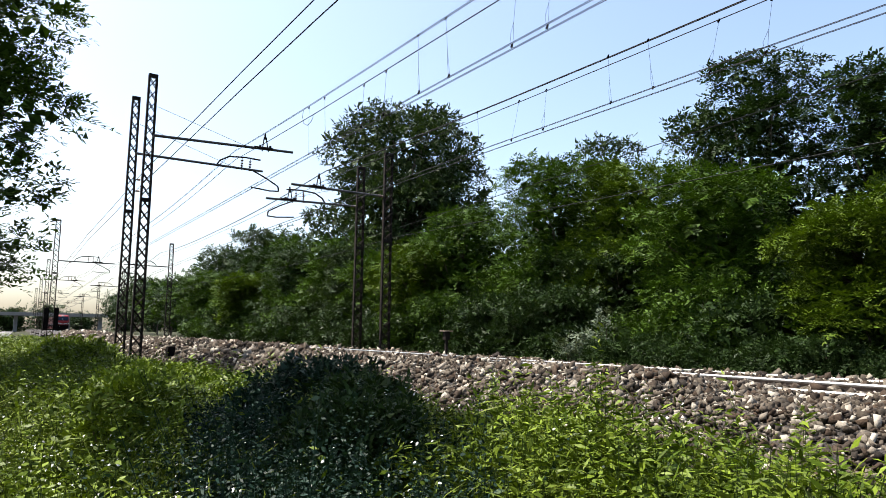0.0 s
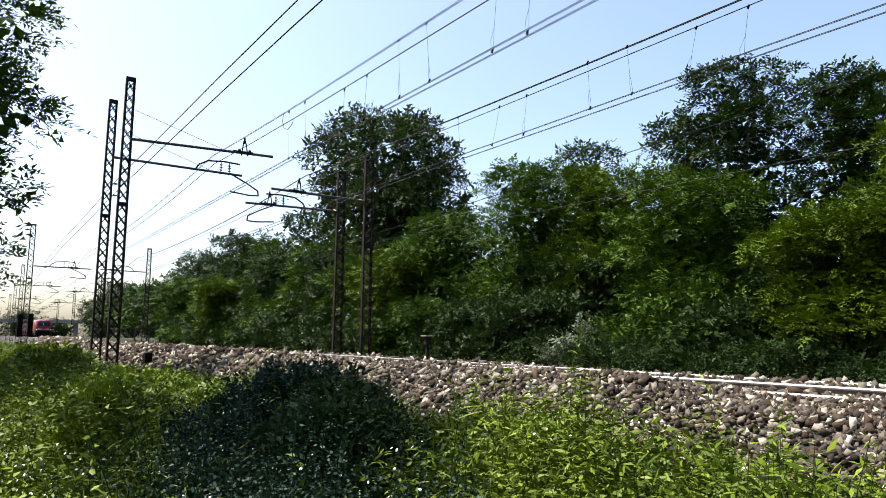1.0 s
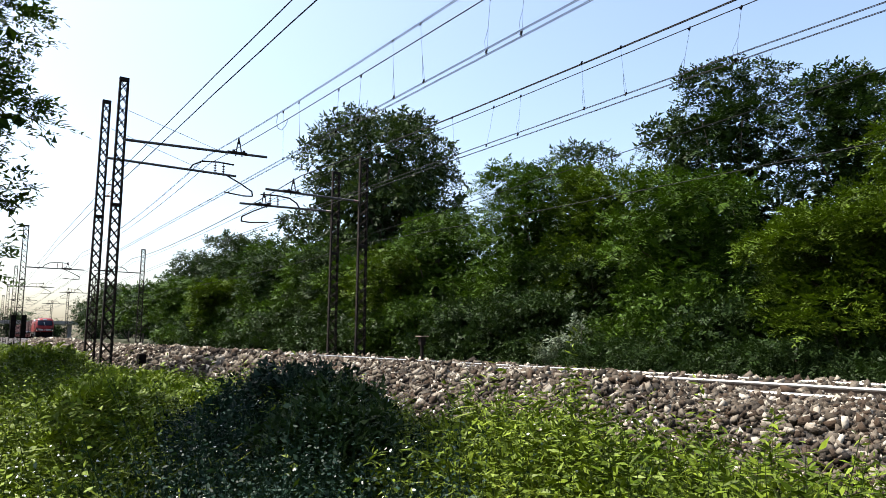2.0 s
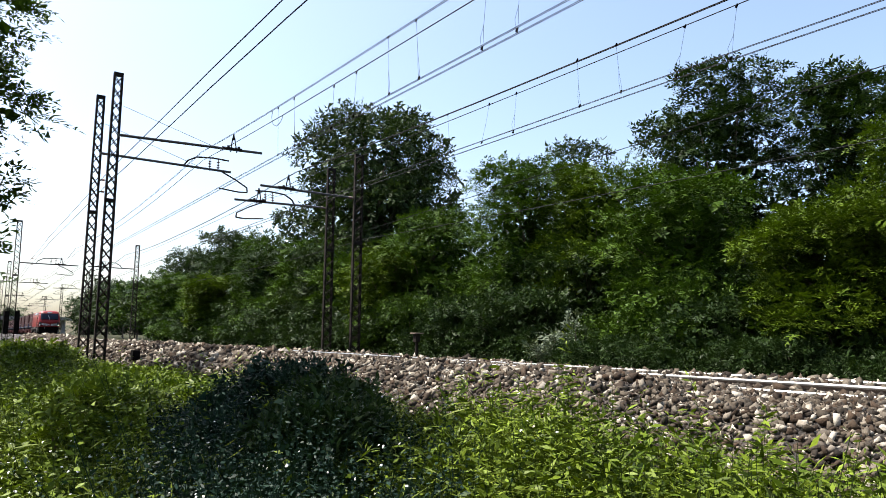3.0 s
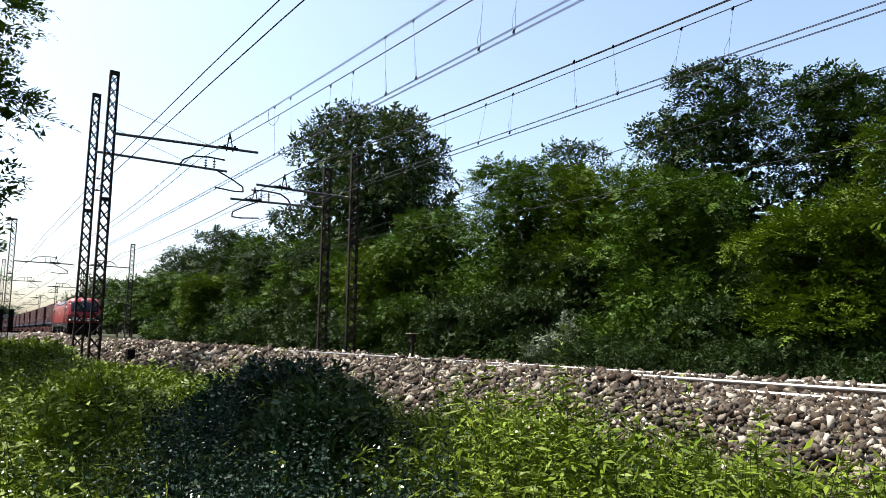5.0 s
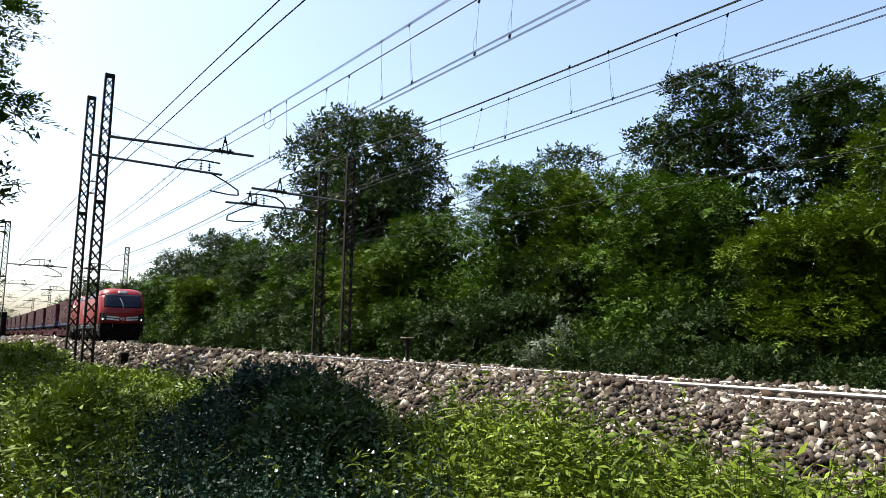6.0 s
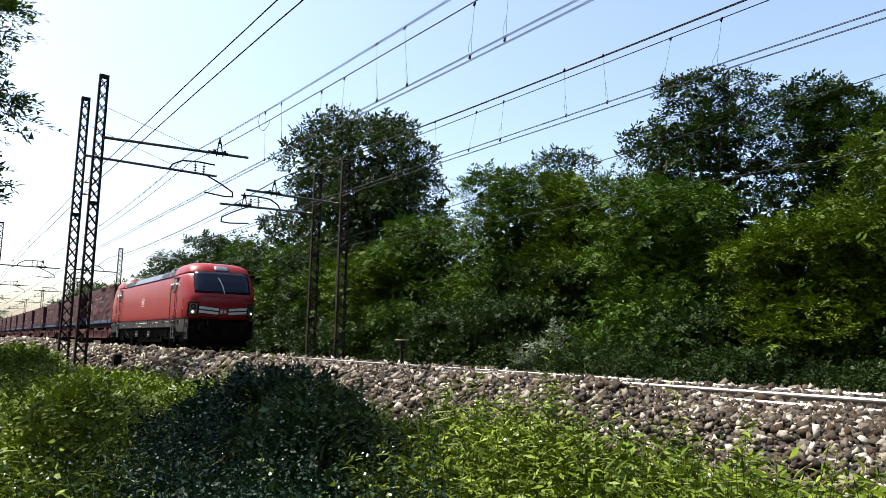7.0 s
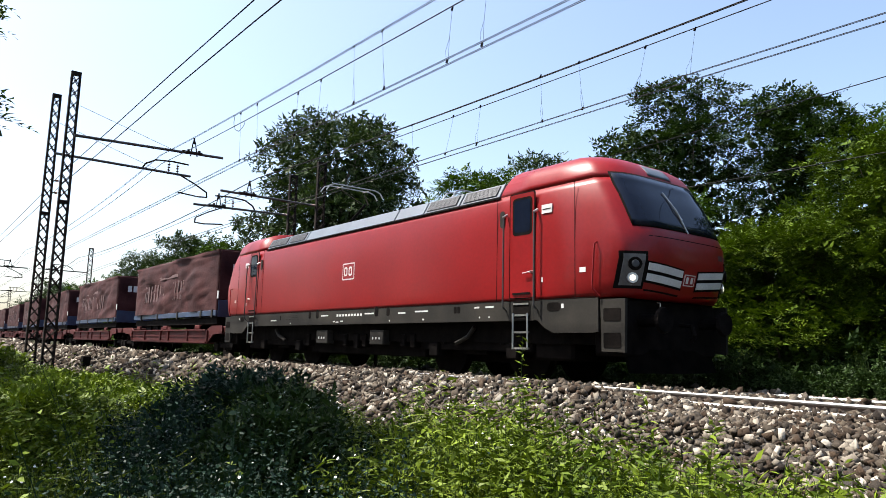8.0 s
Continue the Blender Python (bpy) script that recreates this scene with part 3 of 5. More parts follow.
def nose_points(z, half, end, n=22):
    out = []
    for i in range(n + 1):
        a = -1 + 2 * i / n
        a = math.copysign(abs(a) ** 0.75, a)
        out.append((end - BULGE * abs(a) ** POWER, a * half, z))
    return out


def end_x(z, a):
    """Where the nose lies at height z, a of the way from the middle to the side."""
    table = LEVELS + CROWN[1:]
    return float(np.interp(z, [l[0] for l in table], [l[2] for l in table])) - BULGE * abs(a) ** POWER


def half_width(z):
    table = LEVELS + CROWN[1:]
    return float(np.interp(z, [l[0] for l in table], [l[1] for l in table]))


def loft(loops):
    bm = bmesh.new()
    rings = [[bm.verts.new(p) for p in loop] for loop in loops]
    n = len(rings[0])
    for r0, r1 in zip(rings, rings[1:]):
        for k in range(n):
            bm.faces.new((r0[k], r0[(k + 1) % n], r1[(k + 1) % n], r1[k]))
    bm.faces.new(rings[0][::-1])
    bm.faces.new(rings[-1])
    return bm


def body_loop(z, half, end, mid=11):
    f = nose_points(z, half, end)
    cx = f[0][0]
    side = [cx - 2 * cx * (k + 1) / (mid + 1) for k in range(mid)]
    return f + [(x, half, z) for x in side] + [(-x, -y, z) for x, y, _ in f] + [(-x, -half, z) for x in side]


def crown_loop(s, z, half, end, back):
    f = nose_points(z, half, end)
    loop = f + [(back + (f[0][0] - back) * u, half, z) for u in (0.66, 0.33, 0)] + [(back, half * v, z) for v in (0.5, 0, -0.5)] + [(back + (f[0][0] - back) * u, -half, z) for u in (0, 0.33, 0.66)]
    return [(s * x, s * y, zz) for x, y, zz in loop]


def nose_patch(z0, z1, a0, a1, lift, side=1, nz=8, na=12, cut=0.0, slope=0.0, thick=0.0):
    """A panel that follows the nose, a little proud of it. cut: metres the ends draw in towards the top; slope: fall of its edges towards the middle."""
    bm = bmesh.new()
    sheets = []
    for depth in ((lift,) if not thick else (lift, lift - thick)):
        grid = []
        for i in range(nz + 1):
            row = []
            for j in range(na + 1):
                v, u = i / nz, j / na
                lo, hi = a0 + cut * v, a1 - cut * v
                a = lo + (hi - lo) * u
                z = z0 + (z1 - z0) * v + slope * (abs(a) - 0.5)
                row.append(bm.verts.new((side * (end_x(z, a) + depth), side * a * half_width(z), z)))
            grid.append(row)
        for r0, r1 in zip(grid, grid[1:]):
            for k in range(na):
                bm.faces.new((r0[k], r0[k + 1], r1[k + 1], r1[k]))
        sheets.append(grid)
    if thick:
        g, h = sheets
        rim = lambda q: q[0] + [r[-1] for r in q[1:]] + q[-1][-2::-1] + [r[0] for r in q[-2:0:-1]]
        a, b = rim(g), rim(h)
        for k in range(len(a)):
            bm.faces.new((a[k], a[(k + 1) % len(a)], b[(k + 1) % len(a)], b[k]))
    return bm


def plate(outline, y, thick=0.03):
    """An upright plate along the line, from its outline in x and z."""
    bm = bmesh.new()
    a = [bm.verts.new((x, y, z)) for x, z in outline]
    b = [bm.verts.new((x, y + thick, z)) for x, z in outline]
    bm.faces.new(a)
    bm.faces.new(b[::-1])
    for k in range(len(a)):
        bm.faces.new((a[k], b[k], b[(k + 1) % len(a)], a[(k + 1) % len(a)]))
    return bm


def rounded(x0, x1, z0, z1, r, n=4):
    pts = []
    for cx, cz, a0 in ((x1 - r, z1 - r, 0), (x0 + r, z1 - r, 90), (x0 + r, z0 + r, 180), (x1 - r, z0 + r, 270)):
        for k in range(n + 1):
            a = radians(a0 + 90 * k / n)
            pts.append((cx + r * math.cos(a), cz + r * math.sin(a)))
    return pts


def wheel(parent, x, y, r, mat):
    bm = bmesh.new()
    s = 1 if y > 0 else -1
    bm_tube(bm, (0, -0.07, 0), (0, 0.07, 0), r, r, 22)
    bm_tube(bm, (0, -s * 0.09, 0), (0, -s * 0.06, 0), r + 0.03, r + 0.03, 22)
    bm_tube(bm, (0, s * 0.05, 0), (0, s * 0.12, 0), r * 0.28, r * 0.2, 14)
    w = part("wheel", bm, mat, parent)
    w.location = (x, y, r)
    return w


def bogie(parent, x, base, r, width=2.1):
    bm = bmesh.new()
    for s in (-1, 1):
        bm_box(bm, x - base - 0.5, x + base + 0.5, s * width / 2 - 0.07, s * width / 2 + 0.07, r - 0.02, r + 0.17)
    bm_box(bm, x - 0.4, x + 0.4, -width / 2, width / 2, r - 0.1, r + 0.2)
    b = part("bogie_frame", bm, M_BLACK, parent, "dark bogie frame", False, 0.02)
    for s in (-1, 1):
        for d in (-1, 1):
            bm = bmesh.new()
            c = x + d * base
            bm_box(bm, c - 0.17, c + 0.17, s * (width / 2 + 0.02) - 0.13, s * (width / 2 + 0.02) + 0.13, r - 0.17, r + 0.15)
            part("axle_box", bm, M_BLACK, b, "", False, 0.03)
            bm = bmesh.new()
            for k in range(4):
                z = r + 0.12 + 0.075 * k
                bm_tube(bm, (c - d * 0.34, s * (width / 2 + 0.02), z), (c - d * 0.34, s * (width / 2 + 0.02), z + 0.045), 0.085, 0.085, 9)
            part("spring", bm, M_BLACK, b)
    for s in (-1, 1):
        for d in (-1, 1):
            wheel(parent, x + d * base, s * 0.75, r, M_BLACK)


def mark(parent, x0, x1, z0, z1, y, mat, name="marking", thick=0.004):
    return part(name, plate([(x0, z0), (x1, z0), (x1, z1), (x0, z1)], y, thick), mat, parent)


def side_emblem(e, x, z, w, y):
    """The square emblem: white border, red field, two white strokes."""
    b = part("emblem", plate(rounded(x - w, x + w, z - w * 0.74, z + w * 0.74, 0.03), y, 0.004), M_WHITE, e, "white-bordered red emblem")
    part("field", plate(rounded(x - w * 0.90, x + w * 0.90, z - w * 0.64, z + w * 0.64, 0.02), y - 0.003 * (1 if y < 0 else -1), 0.004), M_RED, b)
    for k in (-0.42, 0.36):
        stroke = part("stroke", plate(rounded(x + k * w - w * 0.27, x + k * w + w * 0.27, z - w * 0.40, z + w * 0.40, 0.05), y - 0.006 * (1 if y < 0 else -1), 0.004), M_WHITE, b)
        part("stroke_opening", plate(rounded(x + k * w - w * 0.12, x + k * w + w * 0.12, z - w * 0.25, z + w * 0.25, 0.03), y - 0.009 * (1 if y < 0 else -1), 0.004), M_RED, stroke)


def cab_side(e, s, f):
    """Door, rails, steps and skirt of one cab on one side: s the end, f the side."""
    y = f * 1.507
    t = 0.012 * f

    def X(*v):
        return [(s * a, b) for a, b in v]

    door = part("door", plate(X(*rounded(6.24, 6.91, 1.50, 3.58, 0.05)), y, t), M_RED, e, "red cab door with a tall window")
    part("door_gap", plate(X(*rounded(6.215, 6.935, 1.475, 3.605, 0.06)), y - 0.001 * f, 0.006 * f), M_BLACK, e)
    part("window_seal", plate(X(*rounded(6.31, 6.86, 2.74, 3.50, 0.09)), y + t, 0.004 * f), M_BLACK, door)
    part("window_pane", plate(X(*rounded(6.36, 6.81, 2.80, 3.45, 0.07)), y + t + 0.004 * f, 0.004 * f), M_GLASS, door, "dark glass")
    bm = bmesh.new()
    bm_tube(bm, (s * 6.86, y + t + 0.05 * f, 1.99), (s * 6.66, y + t + 0.05 * f, 1.97), 0.014, 0.014, 8)
    bm_tube(bm, (s * 6.86, y + t, 1.99), (s * 6.86, y + t + 0.06 * f, 1.99), 0.03, 0.022, 10)
    part("door_handle", bm, M_HANDLE, door, "steel lever handle")
    for hx, z0, z1 in ((6.13, 1.25, 3.2), (6.99, 1.25, 3.2)):
        bm = bmesh.new()
        bm_path(bm, [(s * hx, y, z1), (s * hx, y + 0.09 * f, z1 - 0.06), (s * hx, y + 0.09 * f, z0 + 0.08), (s * hx, y, z0)], 0.017, 8)
        part("handrail", bm, M_GALV, e, "dark grab rail")
        bm = bmesh.new()
        bm_tube(bm, (s * hx, y, z1), (s * hx, y + 0.1 * f, z1 - 0.06), 0.03, 0.026, 10)
        part("rail_socket", bm, M_HANDLE, e)
    # ladder under the door
    bm = bmesh.new()
    bm_tube(bm, (s * 6.36, y + 0.03 * f, 0.5), (s * 6.36, y + 0.03 * f, 1.2), 0.018, 0.018, 6)
    ladder = part("ladder", bm, M_HANDLE, e, "steel access ladder")
    bm = bmesh.new()
    bm_tube(bm, (s * 6.76, y + 0.03 * f, 0.5), (s * 6.76, y + 0.03 * f, 1.2), 0.018, 0.018, 6)
    part("stile", bm, M_HANDLE, ladder)
    for z in (0.52, 0.83, 1.16, 1.38):
        box_part("rung", (s * 6.56 - 0.21, s * 6.56 + 0.21, y - 0.02, y + 0.05 if f > 0 else y - 0.05 + 0.07, z - 0.018, z + 0.018), M_HANDLE, ladder)
    part("step_recess", plate(X(*rounded(6.34, 6.80, 1.08, 1.43, 0.06)), y + 0.002 * f, 0.004 * f), M_BLACK, e)
    # skirt
    part("cab_skirt", plate(X((6.902, 1.432), (8.46, 1.432), (8.46, 0.84), (8.30, 0.82), (7.40, 0.82), (7.2, 0.90), (6.98, 1.06), (6.902, 1.06)), f * 1.465, 0.035 * f), M_SOLE, e, "grey lower cab skirt")
    st = part("corner_steps", plate(X((8.49, 1.40), (9.02, 1.40), (9.0, 0.49), (8.51, 0.50)), f * 1.42, 0.06 * f), M_SOLE, e, "grey shunter's step plate")
    for z0, z1 in ((1.02, 1.24), (0.56, 0.82)):
        part("step_opening", plate(X(*rounded(8.56, 8.93, z0, z1, 0.03)), f * 1.482, 0.004 * f), M_BLACK, st)
    part("lens_recess", plate(X(*rounded(7.24, 7.58, 1.22, 1.38, 0.075)), f * 1.502, 0.004 * f), M_BLACK, e)
    mark(e, s * 7.6, s * 7.66, 1.27, 1.35, f * 1.502, M_WHITE)
    bm = bmesh.new()
    bm_path(bm, [(s * 8.45, y - 0.005 * f, 2.42), (s * 8.45, y + 0.07 * f, 2.38), (s * 8.40, y + 0.08 * f, 1.6), (s * 8.5, y + 0.0 * f, 1.46)], 0.014, 6)
    part("handrail", bm, M_RED, e)
    # seam, plate and small markings
    mark(e, s * 7.93, s * 7.945, 1.46, 3.6, f * 1.5045, M_BLACK, "seam", 0.003 * f)
    part("works_plate", plate(X((7.10, 3.1), (7.37, 3.1), (7.37, 3.27), (7.10, 3.27)), f * 1.497, 0.012 * f), M_WHITE, e, "pale plate")
    mark(e, s * 7.13, s * 7.34, 3.17, 3.19, f * 1.511, M_SOLE, "marking", 0.003 * f)
    part("vent", plate(X(*rounded(5.92, 6.06, 2.95, 3.3, 0.06)), y - 0.004 * f, 0.008 * f), M_SOLE, e, "small grey vent")
    for mx, mz, w in ((6.28, 1.66, 0.10), (8.05, 1.9, 0.14), (7.1, 1.78, 0.04)):
        mark(e, s * mx, s * (mx + w), mz, mz + 0.09, y, M_WHITE, "marking", 0.004 * f)
    mark(e, s * 6.34, s * 6.82, 1.56, 1.60, y + t, M_BLACK, "threshold", 0.02 * f)


def nose_details(e, s):
    part("windscreen", nose_patch(2.70, 3.72, -0.82, 0.82, 0.012, s, 8, 18, -0.03, 0.0, 0.02), M_GLASS, e, "dark tinted curved windscreen", True)
    part("windscreen_seal", nose_patch(2.67, 3.75, -0.84, 0.84, 0.007, s, 8, 18, -0.03, 0.0, 0.02), M_BLACK, e, "", True)
    bm = bmesh.new()
    bm_path(bm, [(s * (end_x(2.7, 0) + 0.03), 0.02, 2.66), (s * (end_x(3.1, 0) + 0.05), -s * 0.10, 3.1), (s * (end_x(3.45, 0) + 0.04), -s * 0.22, 3.45)], 0.014, 6)
    bm_path(bm, [(s * (end_x(3.4, 0) + 0.035), -s * 0.16, 3.35), (s * (end_x(2.95, 0) + 0.04), -s * 0.02, 2.92)], 0.022, 6)
    part("wiper", bm, M_HANDLE, e, "steel windscreen wiper")
    part("destination_panel", nose_patch(3.80, 4.05, -0.24, 0.24, 0.012, s, 4, 6, 0.0, 0.0, 0.02), M_ROOF, e, "grey roof panel", True)
    # dark surrounds, lamps and silver bars
    for f in (-1, 1):
        lo, hi = (0.765, 0.955)
        a0, a1 = (f * lo, f * hi) if f > 0 else (f * hi, f * lo)
        part("lamp_surround", nose_patch(1.58, 2.22, min(f * 0.735, f * 0.985), max(f * 0.735, f * 0.985), 0.010, s, 6, 6, 0.0, 0.0, 0.02), M_BLACK, e, "black lamp surround")
        cluster = part("lamp_housing", nose_patch(1.63, 2.17, a0, a1, 0.018, s, 5, 5, 0.0, 0.0, 0.02), M_HOUSING, e, "clear lamp cluster")
        for z, r, mat, label in ((1.76, 0.075, M_LIGHT, "lit round headlamp"), (2.0, 0.095, M_GRILLE, "dark round lamp")):
            a = f * 0.855
            x = end_x(z, a)
            tilt = math.atan2(BULGE * POWER * abs(a) ** (POWER - 1) * f, 1.5)
            n = Vector((math.cos(tilt), math.sin(tilt), 0))
            c = Vector((x, a * half_width(z), z)) + n * 0.012
            bm = bmesh.new()
            bm_tube(bm, (s * c.x, s * c.y, z), (s * (c.x + n.x * 0.035), s * (c.y + n.y * 0.035), z), r * 1.25, r * 1.2, 18)
            ring = part("lamp_ring", bm, M_HANDLE if mat is M_LIGHT else M_BLACK, cluster)
            bm = bmesh.new()
            bm_tube(bm, (s * (c.x + n.x * 0.03), s * (c.y + n.y * 0.03), z), (s * (c.x + n.x * 0.045), s * (c.y + n.y * 0.045), z), r * 0.72, r * 0.6, 18)
            part("lamp", bm, mat, cluster, label)
        g0, g1 = (f * 0.15, f * 0.715) if f > 0 else (f * 0.715, f * 0.15)
        part("grille_surround", nose_patch(1.66, 2.03, g0 - 0.02, g1 + 0.02, 0.008, s, 4, 8, 0.0, 0.14, 0.02), M_BLACK, e, "black grille surround")
        for z0, z1 in ((1.70, 1.82), (1.88, 2.0)):
            part("silver_bar", nose_patch(z0, z1, g0, g1, 0.020, s, 2, 8, 0.0, 0.14, 0.02), M_WHITE, e, "pale silver bar")
        part("intake_slot", nose_patch(1.53, 1.56, g0, g1, 0.006, s, 1, 8, 0.0, 0.1, 0.02), M_BLACK, e)
    # emblem on the nose
    b = part("emblem", nose_patch(1.70, 1.90, -0.10, 0.10, 0.008, s, 2, 4, 0, 0, 0.01), M_WHITE, e, "white-bordered red emblem")
    part("field", nose_patch(1.715, 1.885, -0.088, 0.088, 0.011, s, 2, 4, 0, 0, 0.01), M_REDDARK, b)
    for k in (-0.045, 0.04):
        part("stroke", nose_patch(1.745, 1.855, k - 0.022, k + 0.022, 0.014, s, 2, 2, 0, 0, 0.01), M_WHITE, b)
    for k in range(6):
        a = 0.55 + 0.045 * k + (0.03 if k > 2 else 0)
        part("marking", nose_patch(2.24, 2.34, a, a + 0.03, 0.005, s, 1, 1, 0, 0, 0.01), M_TARPMARK, e)
    part("panel_gap", nose_patch(2.50, 2.515, -0.7, 0.7, 0.003, s, 1, 12, 0, 0, 0.01), M_BLACK, e)
    # under the nose
    bm = bmesh.new()
    x0, x1 = sorted((s * 8.2, s * 8.85))
    bm_box(bm, x0, x1, -1.32, 1.32, 0.42, 1.43)
    part("buffer_beam", bm, M_BLACK, e, "black buffer beam", False, 0.04)
    for f in (-1, 1):
        bm = bmesh.new()
        bm_tube(bm, (s * 8.85, f * 0.875, 1.05), (s * 9.30, f * 0.875, 1.05), 0.11, 0.11, 14)
        buf = part("buffer", bm, M_BLACK, e, "black side buffer")
        bm = bmesh.new()
        bm_tube(bm, (s * 9.30, f * 0.875, 1.05), (s * 9.36, f * 0.875, 1.05), 0.23, 0.21, 20)
        part("buffer_head", bm, M_BLACK, buf)
    bm = bmesh.new()
    bm_path(bm, [(s * 9.0, 0, 1.0), (s * 9.25, 0, 0.98), (s * 9.3, 0, 0.8), (s * 9.22, 0, 0.7)], 0.04, 8)
    part("coupling_hook", bm, M_BLACK, e)
    bm = bmesh.new()
    v = [bm.verts.new(p) for p in ((s * 8.9, -1.25, 0.14), (s * 9.15, 0, 0.14), (s * 8.9, 1.25, 0.14), (s * 8.75, 1.25, 0.55), (s * 8.95, 0, 0.55), (s * 8.75, -1.25, 0.55))]
    bm.faces.new((v[0], v[1], v[4], v[5]))
    bm.faces.new((v[1], v[2], v[3], v[4]))
    bmesh.ops.solidify(bm, geom=list(bm.faces), thickness=0.03)
    part("snow_plough", bm, M_BLACK, e, "black rail guard")
    bm = bmesh.new()
    bm_path(bm, [(s * 9.0, -s * 0.62, 1.38), (s * 9.06, -s * 0.62, 1.36), (s * 9.06, -s * 0.62, 1.1)], 0.012, 6)
    part("brake_hose", bm, M_HANDLE, e)


def roof_gear(e):
    breaks = [(-5.75, -4.25, 1), (-4.2, -3.0, 1), (-2.95, 1.85, 0), (1.9, 3.1, 0), (3.15, 4.45, 1), (4.5, 5.8, 1)]
    for f in (-1, 1):
        for x0, x1, grille in breaks:
            bm = bmesh.new()
            v = [bm.verts.new(p) for p in ((x0, f * 1.44, 3.64), (x1, f * 1.44, 3.64), (x1, f * 1.27, 3.96), (x0, f * 1.27, 3.96), (x0, f * 1.36, 3.62), (x1, f * 1.36, 3.62), (x1, f * 1.2, 3.93), (x0, f * 1.2, 3.93))]
            for q in ((0, 1, 2, 3), (7, 6, 5, 4), (0, 4, 5, 1), (3, 2, 6, 7), (0, 3, 7, 4), (1, 5, 6, 2)):
                bm.faces.new([v[i] for i in q])
            p = part("roof_panel", bm, M_ROOF, e, "grey sloping roof panel", False, 0.008)
            if grille:
                n = 9
                for k in range(n):
                    u0, u1 = 0.14 + 0.74 * k / n, 0.14 + 0.74 * (k + 0.7) / n
                    bm = bmesh.new()
                    q = []
                    for u in (u0, u1):
                        for x in (x0 + 0.1, x1 - 0.1):
                            for d in (0.002, 0.022):
                                q.append(bm.verts.new((x, f * (1.44 - 0.17 * u + d), 3.64 + 0.32 * u + d * 0.5)))
                    for i in ((0, 1, 3, 2), (4, 6, 7, 5), (0, 4, 5, 1), (2, 3, 7, 6), (0, 2, 6, 4), (1, 5, 7, 3)):
                        bm.faces.new([q[j] for j in i])
                    part("louvre", bm, M_GRILLE, p)
        bm = bmesh.new()
        bm_box(bm, -5.8, 5.85, min(f * 1.40, f * 1.455), max(f * 1.40, f * 1.455), 3.595, 3.618)
        part("gutter", bm, M_BLACK, e, "dark gutter strip")
    bm = bmesh.new()
    bm_box(bm, -5.7, 5.7, -1.2, 1.2, 3.625, 3.75)
    part("roof_deck", bm, M_ROOF, e, "grey roof deck", False, 0.02)
    for x0, x1, z1 in ((-1.6, 0.2, 4.0), (0.6, 1.9, 3.95)):
        box_part("roof_cabinet", (x0, x1, -0.7, 0.7, 3.752, z1), M_ROOF, e, "grey roof equipment", 0.03)
    for base, knee, head, top, kind in ((-3.9, (-2.1, 4.85), -2.9, 5.52, "raised"), (3.9, (5.0, 4.15), 3.4, 4.28, "folded")):
        p = part("pantograph_base", pantograph_base(base), M_BLACK, e, "black pantograph base on insulators")
        bm = bmesh.new()
        bm_tube(bm, (base, 0, 3.98), (knee[0], 0, knee[1]), 0.045, 0.035, 8)
        part("lower_arm", bm, M_BLACK, p)
        bm = bmesh.new()
        for y in (-0.28, 0.28):
            bm_tube(bm, (knee[0], y * 0.4, knee[1]), (head, y * 1.4, top - 0.12), 0.022, 0.018, 6)
        part("upper_arm", bm, M_BLACK, p)
        bm = bmesh.new()
        for d in (-0.18, 0.18):
            bm_path(bm, [(head + d, -0.98, top - 0.24), (head + d, -0.86, top - 0.06), (head + d, -0.7, top), (head + d, 0.7, top), (head + d, 0.86, top - 0.06), (head + d, 0.98, top - 0.24)], 0.02, 6)
        bm_tube(bm, (head - 0.18, -0.45, top - 0.05), (head + 0.18, -0.45, top - 0.05), 0.012, 0.012, 6)
        bm_tube(bm, (head - 0.18, 0.45, top - 0.05), (head + 0.18, 0.45, top - 0.05), 0.012, 0.012, 6)
        part("pan_head", bm, M_HANDLE, p, "pale collector strips")


def pantograph_base(x):
    bm = bmesh.new()
    bm_box(bm, x - 0.5, x + 0.9, -0.45, -0.38, 3.93, 3.99)
    bm_box(bm, x - 0.5, x + 0.9, 0.38, 0.45, 3.93, 3.99)
    bm_box(bm, x - 0.1, x + 0.1, -0.45, 0.45, 3.93, 4.02)
    for dx in (-0.4, 0.8):
        for y in (-0.4, 0.4):
            bm_tube(bm, (x + dx, y, 3.74), (x + dx, y, 3.94), 0.06, 0.05, 10)
    return bm


